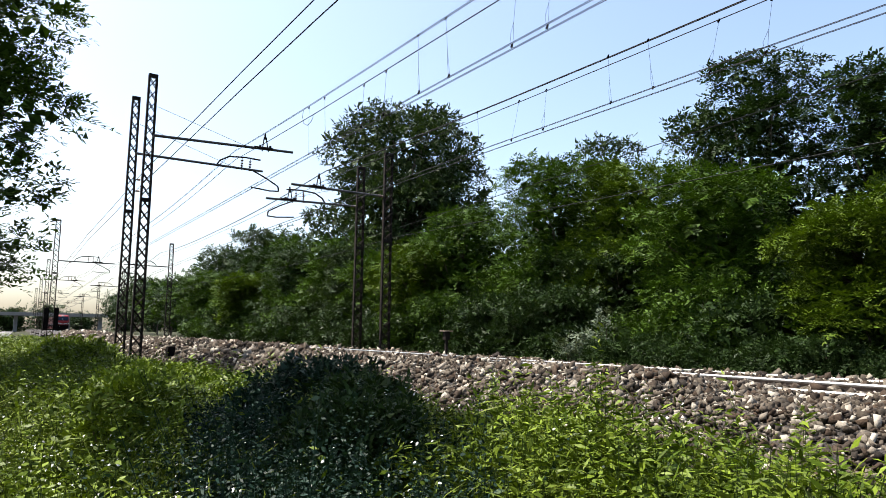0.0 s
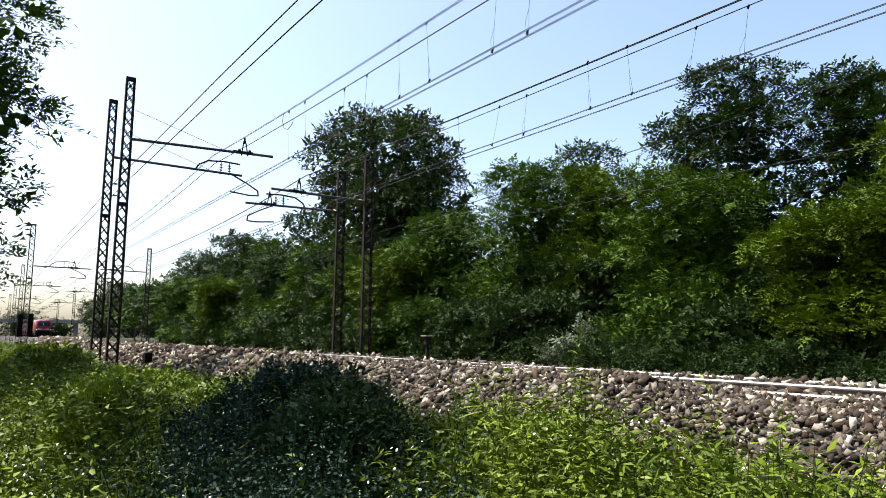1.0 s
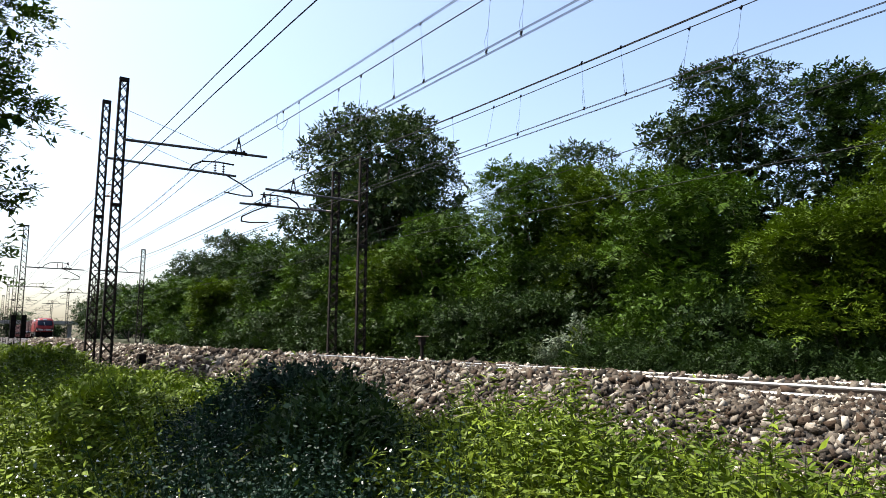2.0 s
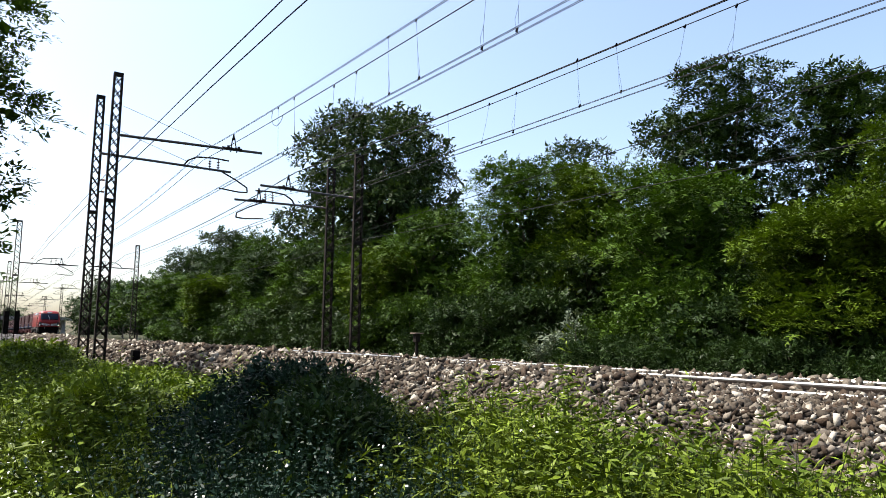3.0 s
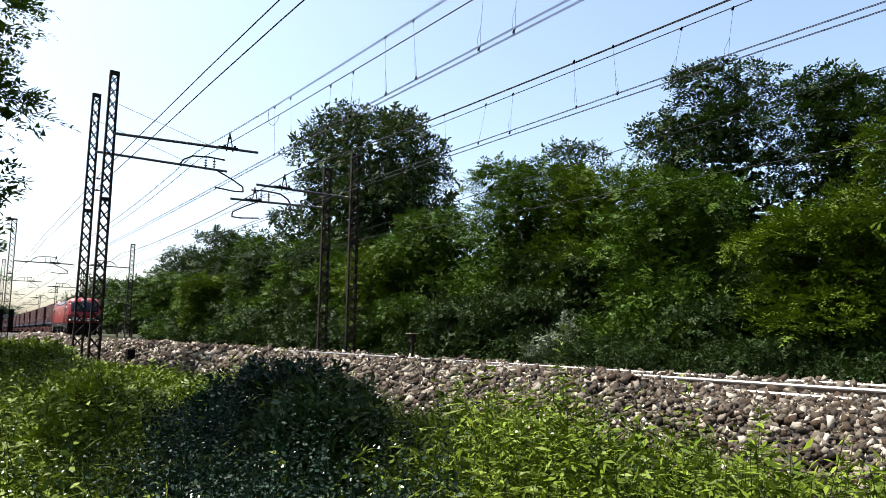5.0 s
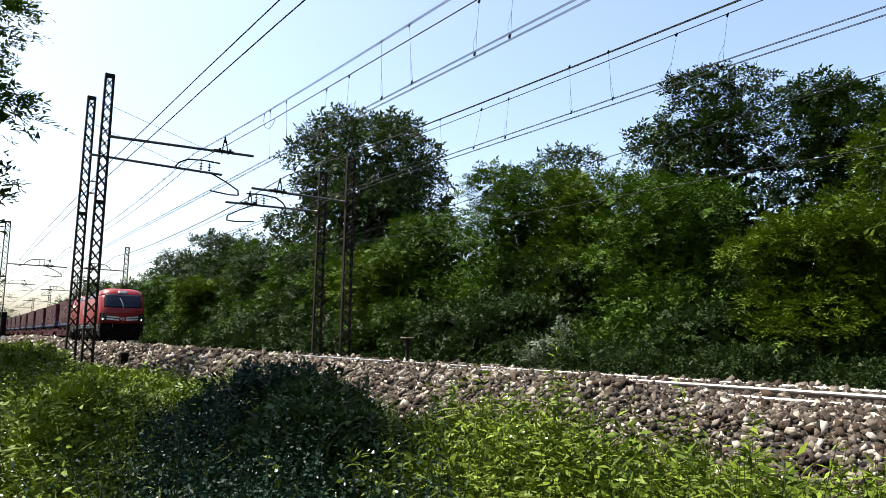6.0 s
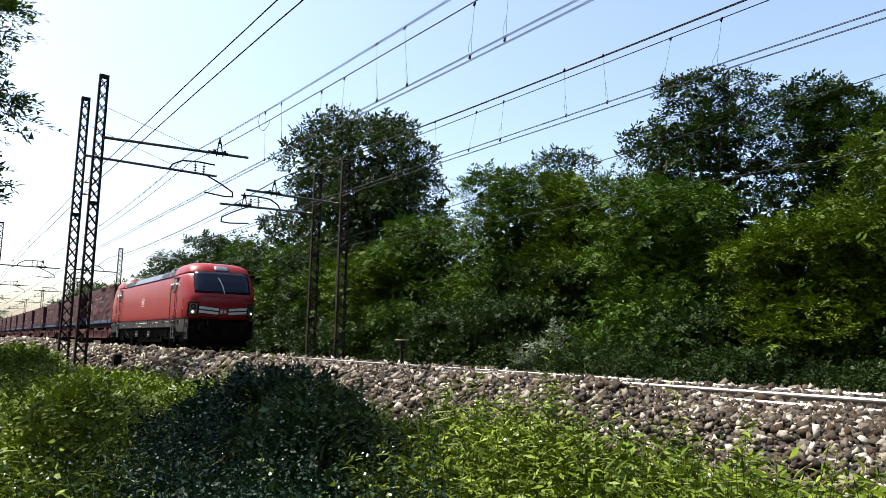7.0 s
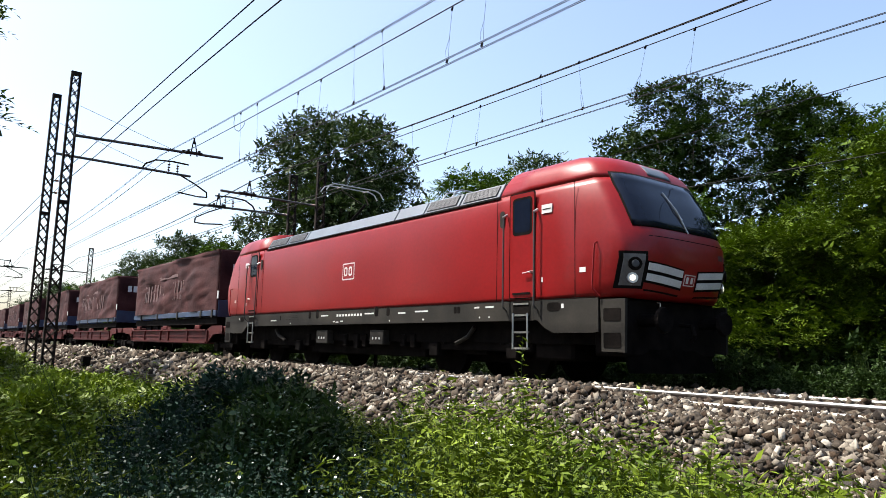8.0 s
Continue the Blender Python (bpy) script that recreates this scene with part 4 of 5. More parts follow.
def build_engine():
    e = thing("locomotive", "bright red electric locomotive with grey underframe and dark windscreen", "locomotive")
    part("body", loft([body_loop(*l) for l in LEVELS]), M_RED, e, "glossy red painted body shell", True)
    for s in (-1, 1):
        part("cab_roof", loft([crown_loop(s, z, h, x, 5.82 + 0.5 * (z - 3.62)) for z, h, x in CROWN]), M_RED, e, "rounded red cab roof", True)
    bm = bmesh.new()
    bm_box(bm, -8.2, 8.2, -1.25, 1.25, 0.62, 1.438)
    part("underframe", bm, M_BLACK, e, "black underframe")
    bm = bmesh.new()
    for f in (-1, 1):
        bm_box(bm, -6.9, 6.9, min(f * 1.455, f * 1.5), max(f * 1.455, f * 1.5), 1.05, 1.437)
    part("solebar", bm, M_SOLE, e, "grey painted solebar", False, 0.006)
    for s in (-1, 1):
        bogie(e, s * 4.75, 1.3, 0.625, 2.3)
        for f in (-1, 1):
            cab_side(e, s, f)
            bm = bmesh.new()
            bm_path(bm, [(s * 4.3, f * 1.30, 0.60), (s * 4.75, f * 1.33, 0.75), (s * 4.95, f * 1.33, 0.95)], 0.05, 8)
            part("damper", bm, M_SOLE, e, "grey damper")
        nose_details(e, s)
    for f in (-1, 1):
        side_emblem(e, -0.17, 2.49, 0.31, f * 1.507)
        for x0, x1 in ((-2.02, -1.36), (0.88, 1.53)):
            bm = bmesh.new()
            bm_box(bm, x0, x1, min(f * 1.2, f * 1.42), max(f * 1.2, f * 1.42), 0.53, 0.9)
            part("battery_box", bm, M_SOLE, e, "grey equipment box", False, 0.02)
            for k in range(3):
                mark(e, x0 + 0.15 + 0.15 * k, x0 + 0.2 + 0.15 * k, 0.66, 0.72, f * 1.422, M_WHITE, "marking", 0.004 * f)
        for cx, r in ((-2.32, 0.085), (-1.85, 0.10), (1.32, 0.10), (1.85, 0.085), (4.5, 0.06), (4.62, 0.06), (-4.3, 0.05)):
            part("port", plate(rounded(cx - r * 0.8, cx + r * 0.8, 1.24, 1.24 + 0.24 * r / 0.09 * 0.9, r * 0.5), f * 1.5, 0.004 * f), M_BLACK, e)
        for k in range(9):
            x0 = -0.72 + 0.155 * k
            mark(e, x0, x0 + 0.10, 1.27, 1.33, f * 1.501, M_WHITE, "marking", 0.003 * f)
        for x0, x1, z0 in ((-1.6, -1.2, 1.29), (-0.9, -0.8, 1.12), (-0.75, -0.6, 1.10), (-0.5, -0.35, 1.12), (0.75, 1.2, 1.3), (2.3, 2.6, 1.28), (3.0, 3.5, 1.30), (3.3, 3.36, 1.11), (1.9, 1.95, 1.1), (5.15, 5.3, 1.33), (5.5, 5.75, 1.33), (5.3, 5.33, 1.12), (5.6, 5.63, 1.12), (-5.0, -4.6, 1.2), (-3.6, -3.55, 1.1)):
            mark(e, x0, x1, z0, z0 + 0.035, f * 1.501, M_WHITE, "marking", 0.003 * f)
        for k in range(3):
            mark(e, -3.9 + 0.02 * k, -3.1, 1.24 + 0.05 * k, 1.245 + 0.05 * k, f * 1.501, M_BLACK, "marking", 0.002 * f)
        mark(e, 5.83, 5.845, 1.46, 3.6, f * 1.5035, M_BLACK, "seam", 0.003 * f)
        mark(e, -5.845, -5.83, 1.46, 3.6, f * 1.5035, M_BLACK, "seam", 0.003 * f)
        mark(e, -8.4, 8.4, 1.4405, 1.452, f * 1.4985, M_BLACK, "seam", 0.006 * f)
    for x in (-0.6, 0.0, 0.4, 2.2, 2.6, -2.8):
        bm = bmesh.new()
        bm_box(bm, x - 0.1, x + 0.1, -1.3, 1.3, 0.42 + 0.1 * abs(math.sin(x)), 0.8)
        part("underfloor_gear", bm, M_BLACK, e, "", False, 0.02)
    # plain black blocks, added to close the see-through underside so it reads dark
    box_part("transformer", (-2.9, 2.9, -1.12, 1.12, 0.26, 0.98), M_BLACK, e, "black underfloor transformer block filling the dark underside", 0.03)
    for s in (-1, 1):
        box_part("traction_motor", (s * 4.75 - 1.7, s * 4.75 + 1.7, -0.62, 0.62, 0.2, 0.95), M_BLACK, e, "", 0.05)
        box_part("sand_box", (s * 7.0 - 0.4, s * 7.0 + 0.6, -1.2, 1.2, 0.3, 0.95), M_BLACK, e, "", 0.05)
    roof_gear(e)
    return e


def tarp_box(x0, x1, w, z0, z1, seed):
    """A tarpaulin drawn over its hoops: sagging folds, pulled tight at the edges."""
    nx, nz, ny = 52, 22, 4
    verts, faces = [], []
    ring = [(-w, z0 + (z1 - z0) * k / nz) for k in range(nz)] + [(-w + 2 * w * k / ny, z1) for k in range(ny)] + [(w, z1 - (z1 - z0) * k / nz) for k in range(nz + 1)]
    n = len(ring)
    for i in range(nx + 1):
        x = x0 + (x1 - x0) * i / nx
        for y, z in ring:
            edge = min(1, (x - x0) * 1.4, (x1 - x) * 1.4)
            v = (z - z0) / (z1 - z0)
            f = 0.12 * noise.noise(Vector((x * 0.45, z * 0.9, seed)))
            for a, kx, kz in ((0.050, 0.45, 2.6), (0.018, 1.1, 5.0)):
                f += a * (1 - 2.4 * abs(noise.noise(Vector((x * kx + z * 0.4, z * kz - x * 0.25, seed + kz)))))
            f += 0.05 * (1 - 2.5 * abs(noise.noise(Vector((x * 2.6, z * 0.5, seed + 3))))) * (1 - v)
            f *= edge
            r = 0.10 * max(0, 1 - (z1 - z) / 0.25) ** 2
            if abs(y) >= w - 1e-6:
                verts.append((x, y + math.copysign(f - r, y), z))
            else:
                verts.append((x, y * 0.93, z + 0.5 * f + 0.05 * math.cos(y / w * 1.5)))
    for i in range(nx):
        for k in range(n - 1):
            faces.append((i * n + k, (i + 1) * n + k, (i + 1) * n + k + 1, i * n + k + 1))
    me = raw_mesh("tarpaulin", verts, faces, [M_TARP], smooth=True)
    bm = bmesh.new()
    bm.from_mesh(me)
    bm.verts.ensure_lookup_table()
    for i in (0, nx):
        bm.faces.new([bm.verts[i * n + k] for k in range(n)])
    bmesh.ops.recalc_face_normals(bm, faces=list(bm.faces))
    bm.to_mesh(me)
    bm.free()
    return me


def build_wagon():
    w = thing("pocket_wagon", "maroon pocket wagon with black bogies", "freight wagon", group="freight train wagons")
    for f in (-1, 1):
        y0 = f * 1.38
        side = [(-7.1, 1.12), (-6.0, 1.12), (-5.5, 0.98), (-0.7, 0.98), (-0.6, 1.12), (0.6, 1.12), (0.7, 0.98), (5.5, 0.98), (6.0, 1.12), (7.1, 1.12), (7.1, 0.82), (6.2, 0.78), (5.6, 0.46), (-5.6, 0.46), (-6.2, 0.78), (-7.1, 0.82)]
        sill = part("side_sill", plate(side, y0, 0.05 * f), M_WAGON, w, "maroon side sill")
        for z0, z1, d in ((0.93, 0.985, 0.13), (0.44, 0.50, 0.12), (0.68, 0.72, 0.08)):
            box_part("flange", (-5.5, 5.5, min(y0, y0 + f * d), max(y0, y0 + f * d), z0, z1), M_WAGON, sill)
        for x in (-5.6, -3.2, -0.6, 0.6, 3.2, 5.6):
            box_part("rib", (x - 0.05, x + 0.05, min(y0, y0 + f * 0.11), max(y0, y0 + f * 0.11), 0.5, 0.95), M_WAGON, sill)
        for x in (-4.4, 4.4, 0.0):
            box_part("lifting_plate", (x - 0.3, x + 0.3, min(y0, y0 + f * 0.09), max(y0, y0 + f * 0.09), 1.0, 1.16), M_WAGON, sill, "", 0.02)
    box_part("pocket_floor", (-5.6, 5.6, -1.37, 1.37, 0.4, 0.45), M_WAGON, w)
    for x in (-7.0, 7.0):
        box_part("end_platform", (x - 1.0, x + 1.0, -1.35, 1.35, 0.86, 1.10), M_WAGON, w, "", 0.02)
        bogie(w, x, 0.9, 0.46, 2.2)
    return w


def build_trailer(seed, marked):
    t = thing("semi_trailer", "semi-trailer with creased maroon tarpaulin and blue side rails", "semi-trailer", group="trailers on the freight train")
    new("tarpaulin", tarp_box(-6.0, 6.0, 1.28, 1.74, 4.16, seed)).parent = t
    for f in (-1, 1):
        y = f * 1.25
        rail = box_part("side_rail", (-6.0, 6.0, min(y, y + f * 0.07), max(y, y + f * 0.07), 1.52, 1.74), M_BLUE, t, "blue side rail", 0.01)
        for x in (-4.6, -1.8, 1.2, 4.3, 5.6):
            box_part("rail_bracket", (x - 0.08, x + 0.08, min(y, y + f * 0.095), max(y, y + f * 0.095), 1.46, 1.77), M_SOLE, rail)
        bm = bmesh.new()
        for x in (-3.9, -2.7, -1.5):
            bm_tube(bm, (x, f * 1.0 - 0.12, 0.95), (x, f * 1.0 + 0.12, 0.95), 0.47, 0.47, 24)
        part("tyre", bm, M_BLACK, t, "black road tyres")
        # faded letter shapes on the cloth
        rr = np.random.default_rng(seed + (f > 0))
        x = -4.2
        while marked and x < 2.4:
            wd = rr.uniform(0.10, 0.22)
            part("lettering", plate([(x, 2.35 + 0.05 * rr.random()), (x + wd, 2.35), (x + wd + 0.04, 3.15), (x + 0.06, 3.12 + 0.1 * rr.random())], f * 1.30, 0.03 * f), M_TARPMARK, t)
            x += wd + rr.uniform(0.12, 0.42)
        if marked:
            part("lettering", plate([(-4.3, 3.32), (0.9, 3.38), (0.9, 3.52), (-4.3, 3.48)], f * 1.30, 0.03 * f), M_TARPMARK, t)
    bm = bmesh.new()
    bm_box(bm, -6.0, 5.9, -1.2, 1.2, 1.2, 1.47)
    part("chassis", bm, M_BLACK, t, "black chassis beams")
    box_part("front_wall", (6.0, 6.06, -1.25, 1.25, 1.47, 2.15), M_BLUE, t, "blue front bulkhead", 0.02)
    box_part("front_cloth", (6.0, 6.05, -1.26, 1.26, 2.16, 4.14), M_TARP, t, "", 0.02)
    for k in range(4):
        box_part("lettering", (6.05, 6.065, -0.75 + 0.3 * k, -0.55 + 0.3 * k, 3.25, 3.6), M_WHITE, t)
    box_part("corner_strap", (5.95, 6.09, -1.29, -1.27, 2.2, 2.5), M_WHITE, t)
    return t


engine = build_engine()
engine.scale = (1, 1.075, 1)
wagon = build_wagon()
for vehicle in (engine, wagon):
    for ob in vehicle.children:
        if not ob.name.startswith(("wheel", "bogie")):
            ob.location.z += DROP
trailers = [build_trailer(11, True), build_trailer(29, True), build_trailer(47, False)]
PITCH, FIRST = 16.2, -16.9
train = [(engine, 0.0)]
for k in range(15):
    train.append((wagon if k == 0 else copy_thing(wagon, Matrix()), FIRST - PITCH * k))
    train.append((trailers[k] if k < 3 else copy_thing(trailers[k % 3], Matrix()), FIRST - PITCH * k))


# ---- trees and bushes ----
def limb(bm, rng, a, b, r0, r1, n=4, wander=0.12, sides=4):
    pts = [Vector(a).lerp(Vector(b), k / n) for k in range(n + 1)]
    length = (Vector(b) - Vector(a)).length
    for p in pts[1:-1]:
        p += Vector(rng.normal(0, wander * length / n, 3))
    for k in range(n):
        u0, u1 = k / n, (k + 1) / n
        bm_tube(bm, pts[k], pts[k + 1], r0 + (r1 - r0) * u0, r0 + (r1 - r0) * u1, sides, False)


def fronds(rng, base, ways, leaf, pairs=4, wild=0.35):
    """Feathered leaves: along each rib, leaflets to both sides and one at the tip, three corners each."""
    k, m = len(base), 2 * pairs + 1
    up = unit(rng.normal(0, wild, (k, 3)) + np.array([0, 0, 1.0]))
    side = unit(np.cross(ways, up))
    up = np.cross(side, ways)
    size = leaf * rng.uniform(0.7, 1.3, (k, 1, 1))
    u = np.append(np.repeat(np.arange(pairs) + 0.6, 2) / pairs, 1.0)[None, :, None]
    hand = np.append(np.tile((-1.0, 1.0), pairs), 0.0)[None, :, None]
    rib = base[:, None, :] + ways[:, None, :] * u * size * 2.4 - up[:, None, :] * u ** 2 * size * 0.5
    out = hand * side[:, None, :] * 0.9 + ways[:, None, :] * (0.45 + 0.5 * (hand == 0)) + rng.normal(0, wild * 0.7, (k, m, 3))
    flat = np.cross(out, up[:, None, :])
    a = rib + out * size * 0.5 + flat * size * 0.34
    b = rib + out * size - flat * size * 0.16
    return np.stack([rib, a, b], 2).reshape(-1, 3)


def broad(rng, centres, size):
    """Broad overlapping leaves added inside crowns to block light, four corners each as two triangles."""
    n = len(centres)
    v, f = leaf_quads(rng, centres, unit(rng.normal(0, 1, (n, 3)) * np.array([1, 1, 0.4])), size, 0.8, 0.15, 0.9)
    return v[f[:, (0, 1, 2, 0, 2, 3)].ravel()]


def tree(seed, x, y, base, top, rx, ry, mat, label, name="tree", category="tree", low=0.25, leaf=0.10, leaves=15600, clumps=18, trunk=0.14, lump=0.42, group="", core=0.62, wild=0.35, lean=0.0):
    """Trunk and limbs, and a crown of leafy pads round the limb ends with shaded gaps between them."""
    rng = np.random.default_rng(seed)
    h = top - base
    t = thing(name, label, category, pose(x, y, base), group)
    mean = (rx + ry) / 2
    centres = []
    for i in range(clumps):
        u = (i + 0.5) / clumps
        z = low + (1 - low) * u
        bulge = math.sqrt(max(0.05, 1 - ((z - (low + 0.38 * (1 - low))) / (0.66 * (1 - low))) ** 2))
        ang = i * 2.399963 + rng.uniform(-0.5, 0.5)
        rad = mean * lump * rng.uniform(0.6, 1.4)
        rr = bulge * rng.uniform(0.5, 0.9)
        flat = rng.uniform(0.45, 0.75)
        centres.append((np.array([rx * rr * math.cos(ang), ry * rr * math.sin(ang) + lean, min(h * z, h - rad * flat * 1.1)]), rad, flat))
    bm = bmesh.new()
    limb(bm, rng, (0, 0, -0.15), (rng.normal(0, 0.2), rng.normal(0, 0.2) + lean, h * 0.8), trunk, trunk * 0.25, 6, 0.1, 7)
    for c, rad, flat in centres[::2]:
        z0 = max(0.1, c[2] - 0.4 * h * rng.uniform(0.5, 1.0))
        limb(bm, rng, (0, lean * z0 / h, z0), c, trunk * 0.35, trunk * 0.07, 3)
    part("trunk", bm, M_BARK, t, "", True)
    area = sum(rad * rad for c, rad, flat in centres)
    vs = []
    for c, rad, flat in centres:
        # feathered leaves over the dome of each pad
        k = max(5, int(leaves * rad * rad / area / 9))
        p, d = pad_points(rng, c, rad, k, flat)
        ways = unit(d * np.array([1, 1, 0.35]) + rng.normal(0, wild, d.shape) + np.array([0, 0, 0.05]))
        vs.append(fronds(rng, p, ways, leaf, 4, wild))
        # broad leaves added in the heart of the pad, to block light and darken it
        k = 24
        q = unit(rng.normal(0, 1, (k, 3))) * rng.random((k, 1)) ** 0.4 * rad * 0.6
        q[:, 2] = q[:, 2] * flat * 0.8 - rad * flat * 0.2
        vs.append(broad(rng, c + q, min(rad * 0.28, leaf * 2.4)))
    # broad leaves added round the stem, to block light through the crown
    k = int(200 + 220 * mean)
    q = unit(rng.normal(0, 1, (k, 3))) * rng.random((k, 1)) ** 0.45 * np.array([rx * core, ry * core, h * (1 - low) * 0.42])
    q += np.array([0, lean, h * (low + 0.42 * (1 - low))])
    vs.append(broad(rng, q, min(mean * 0.16, leaf * 3)))
    v = np.concatenate(vs)
    new("crown", raw_mesh("crown", v, np.arange(len(v)).reshape(-1, 3), [mat])).parent = t
    return t


TREES = [  # x, y, top, rx, ry, leaf, label, extra
    (-44.3, 26.0, 17.2, 6.2, 6.0, L_OAK, "tall dark green oak with a round dense crown", dict(leaves=56100, leaf=0.249, clumps=80, lump=0.25, trunk=0.35, low=0.12, wild=0.6, core=0.8)),
    (-14.4, 24.0, 11.0, 2.1, 2.2, L_BUSH, "tall locust tree with feathery green crown", dict(leaves=27540, leaf=0.154, core=0.55, low=0.2, lump=0.40, clumps=26)),
    (-10.6, 24.0, 9.6, 1.9, 2.2, L_BUSH, "tall locust tree with feathery green crown", dict(leaves=27540, leaf=0.154, core=0.55, low=0.2, lump=0.40, clumps=26)),
    (-17.6, 25.0, 10.0, 1.9, 2.0, L_OAK, "slim dark green tree behind the locusts", dict(leaves=15300, leaf=0.154, core=0.55, low=0.2, lump=0.40, clumps=26, wild=0.6)),
    (-8.0, 25.5, 8.6, 2.2, 2.4, L_LOCUST, "locust tree with thin feathery twigs", dict(leaves=21420, leaf=0.154, core=0.55, low=0.2, lump=0.40, clumps=26)),
    (-23.4, 25.0, 10.1, 1.6, 1.6, L_OAK, "slim tree rising over the thicket", dict(leaves=10710, leaf=0.154, core=0.55, low=0.2, lump=0.40, clumps=26, wild=0.6)),
    (-21.3, 20.0, 8.0, 2.8, 2.4, L_LOCUST, "green locust tree at the edge of the thicket", dict(leaves=27540, leaf=0.127)),
    (-17.3, 20.0, 7.0, 2.3, 2.2, L_BRIGHT, "green locust tree at the edge of the thicket", dict(leaves=24480, leaf=0.127)),
    (-12.7, 18.2, 5.5, 2.3, 1.9, L_LOCUST, "spreading green locust at the edge of the thicket", dict(leaves=24480, leaf=0.127)),
    (-7.6, 16.8, 3.6, 2.2, 1.6, L_BRIGHT, "low yellow-green locust leaning over the verge", dict(leaves=52700, leaf=0.093, clumps=24, lump=0.38)),
    (-5.5, 17.7, 5.6, 2.0, 1.6, L_BRIGHT, "tall yellow-green locust at the edge of the thicket", dict(leaves=52700, leaf=0.093, clumps=24, lump=0.38)),
    (-26.9, 19.0, 6.5, 2.0, 2.0, L_LOCUST, "young green locust beside the masts", dict(leaves=19890, leaf=0.127)),
    (-28.8, 18.0, 4.9, 2.0, 1.8, L_BRIGHT, "young bright green locust behind the masts", dict(leaves=18360, leaf=0.127)),
    (-31.0, 24.0, 7.2, 2.4, 2.4, L_LOCUST, "green locust tree behind the masts", dict(leaves=16320, leaf=0.159)),
    (-36.0, 24.0, 7.0, 2.4, 2.4, L_BUSH, "dark green tree behind the masts", dict(leaves=12240, leaf=0.159)),
    (-33.0, 18.5, 4.6, 2.2, 1.8, L_LOCUST, "young green tree behind the masts", dict(leaves=18360, leaf=0.159)),
    (-37.0, 19.0, 5.6, 2.4, 2.0, L_OAK, "dense green tree in the thicket", dict(leaves=18360, leaf=0.159, wild=0.6)),
    (-41.0, 20.0, 6.6, 2.5, 2.2, L_LOCUST, "green tree in the thicket", dict(leaves=18360, leaf=0.159)),
    (-47.5, 19.5, 6.6, 2.6, 2.4, L_BUSH, "green tree in the thicket", dict(leaves=18360, leaf=0.159)),
    (-53.0, 22.0, 8.2, 3.0, 2.8, L_LOCUST, "green tree in the thicket", dict(leaves=16575, leaf=0.226)),
    (-55.5, 18.2, 4.9, 2.3, 2.0, L_BRIGHT, "yellow-green flowering tree beside the line", dict(leaves=15300, leaf=0.226)),
    (-62.0, 22.0, 8.0, 3.2, 2.8, L_BUSH, "green tree in the row", dict(leaves=15300, leaf=0.226)),
    (-71.8, 26.0, 11.4, 3.8, 3.6, L_OAK, "tall green tree in the row", dict(leaves=17850, leaf=0.226, wild=0.6)),
    (-80.0, 22.0, 7.0, 3.4, 3.0, L_LOCUST, "green tree in the row", dict(leaves=12750, leaf=0.226)),
    (-88.0, 26.0, 11.0, 3.8, 3.6, L_OAK, "tall green tree in the row", dict(leaves=15300, leaf=0.226, wild=0.6)),
    (-98.0, 24.5, 7.4, 4.2, 3.4, L_BUSH, "green tree in the row", dict(leaves=6800, leaf=0.371)),
    (-112.0, 25.5, 8.0, 4.6, 3.6, L_LOCUST, "green tree in the row", dict(leaves=6800, leaf=0.371)),
    (-128.0, 27.0, 9.0, 5.0, 4.0, L_BUSH, "far green tree in the row", dict(leaves=6800, leaf=0.371)),
    (-146.0, 28.0, 10.6, 5.0, 4.0, L_OAK, "far green tree in the row", dict(leaves=6800, leaf=0.371, wild=0.6)),
    (-168.0, 30.0, 9.0, 6.0, 4.0, L_BUSH, "far green tree in the row", dict(leaves=6800, leaf=0.371)),
    (-195.0, 32.0, 9.5, 7.0, 4.0, L_BUSH, "far green tree in the row", dict(leaves=6800, leaf=0.371)),
    (-34.0, 31.0, 7.6, 3.0, 2.6, L_BUSH, "dark green tree deep in the thicket", dict(leaves=6800, leaf=0.212)),
    (-28.5, 30.0, 7.4, 2.8, 2.6, L_BUSH, "dark green tree deep in the thicket", dict(leaves=6800, leaf=0.212)),
    (-23.0, 29.0, 7.2, 2.8, 2.6, L_BUSH, "dark green tree deep in the thicket", dict(leaves=6800, leaf=0.212)),
    (-17.0, 29.0, 6.6, 2.8, 2.6, L_BUSH, "dark green tree deep in the thicket", dict(leaves=6800, leaf=0.212)),
]
for i, (x, y, top, rx, ry, mat, label, more) in enumerate(TREES):
    tree(100 + i, x, y, bank(x, y), top, rx * 1.05, ry * 1.05, mat, label, **more)

# the low thicket before the trees
rng0 = np.random.default_rng(7)
x = -4.0
while x > -70:
    w = rng0.uniform(1.3, 2.1)
    y = 16.2 + bend(x) + rng0.uniform(-0.3, 0.8)
    tree(int(400 - x * 10), x, y, bank(x, y), rng0.uniform(0.9, 2.4), w, 1.2, (L_BUSH, L_BUSH, L_LOCUST)[int(rng0.integers(3))],
         "dense dark green bush beside the line", "bush", "bush", low=0.08, leaf=0.088 if x > -36 else 0.14, leaves=11500 if x > -36 else 6000, clumps=15, trunk=0.05, lump=0.45, wild=0.7, group="bushes along the line")
    x -= w * 1.15
x = -5.0
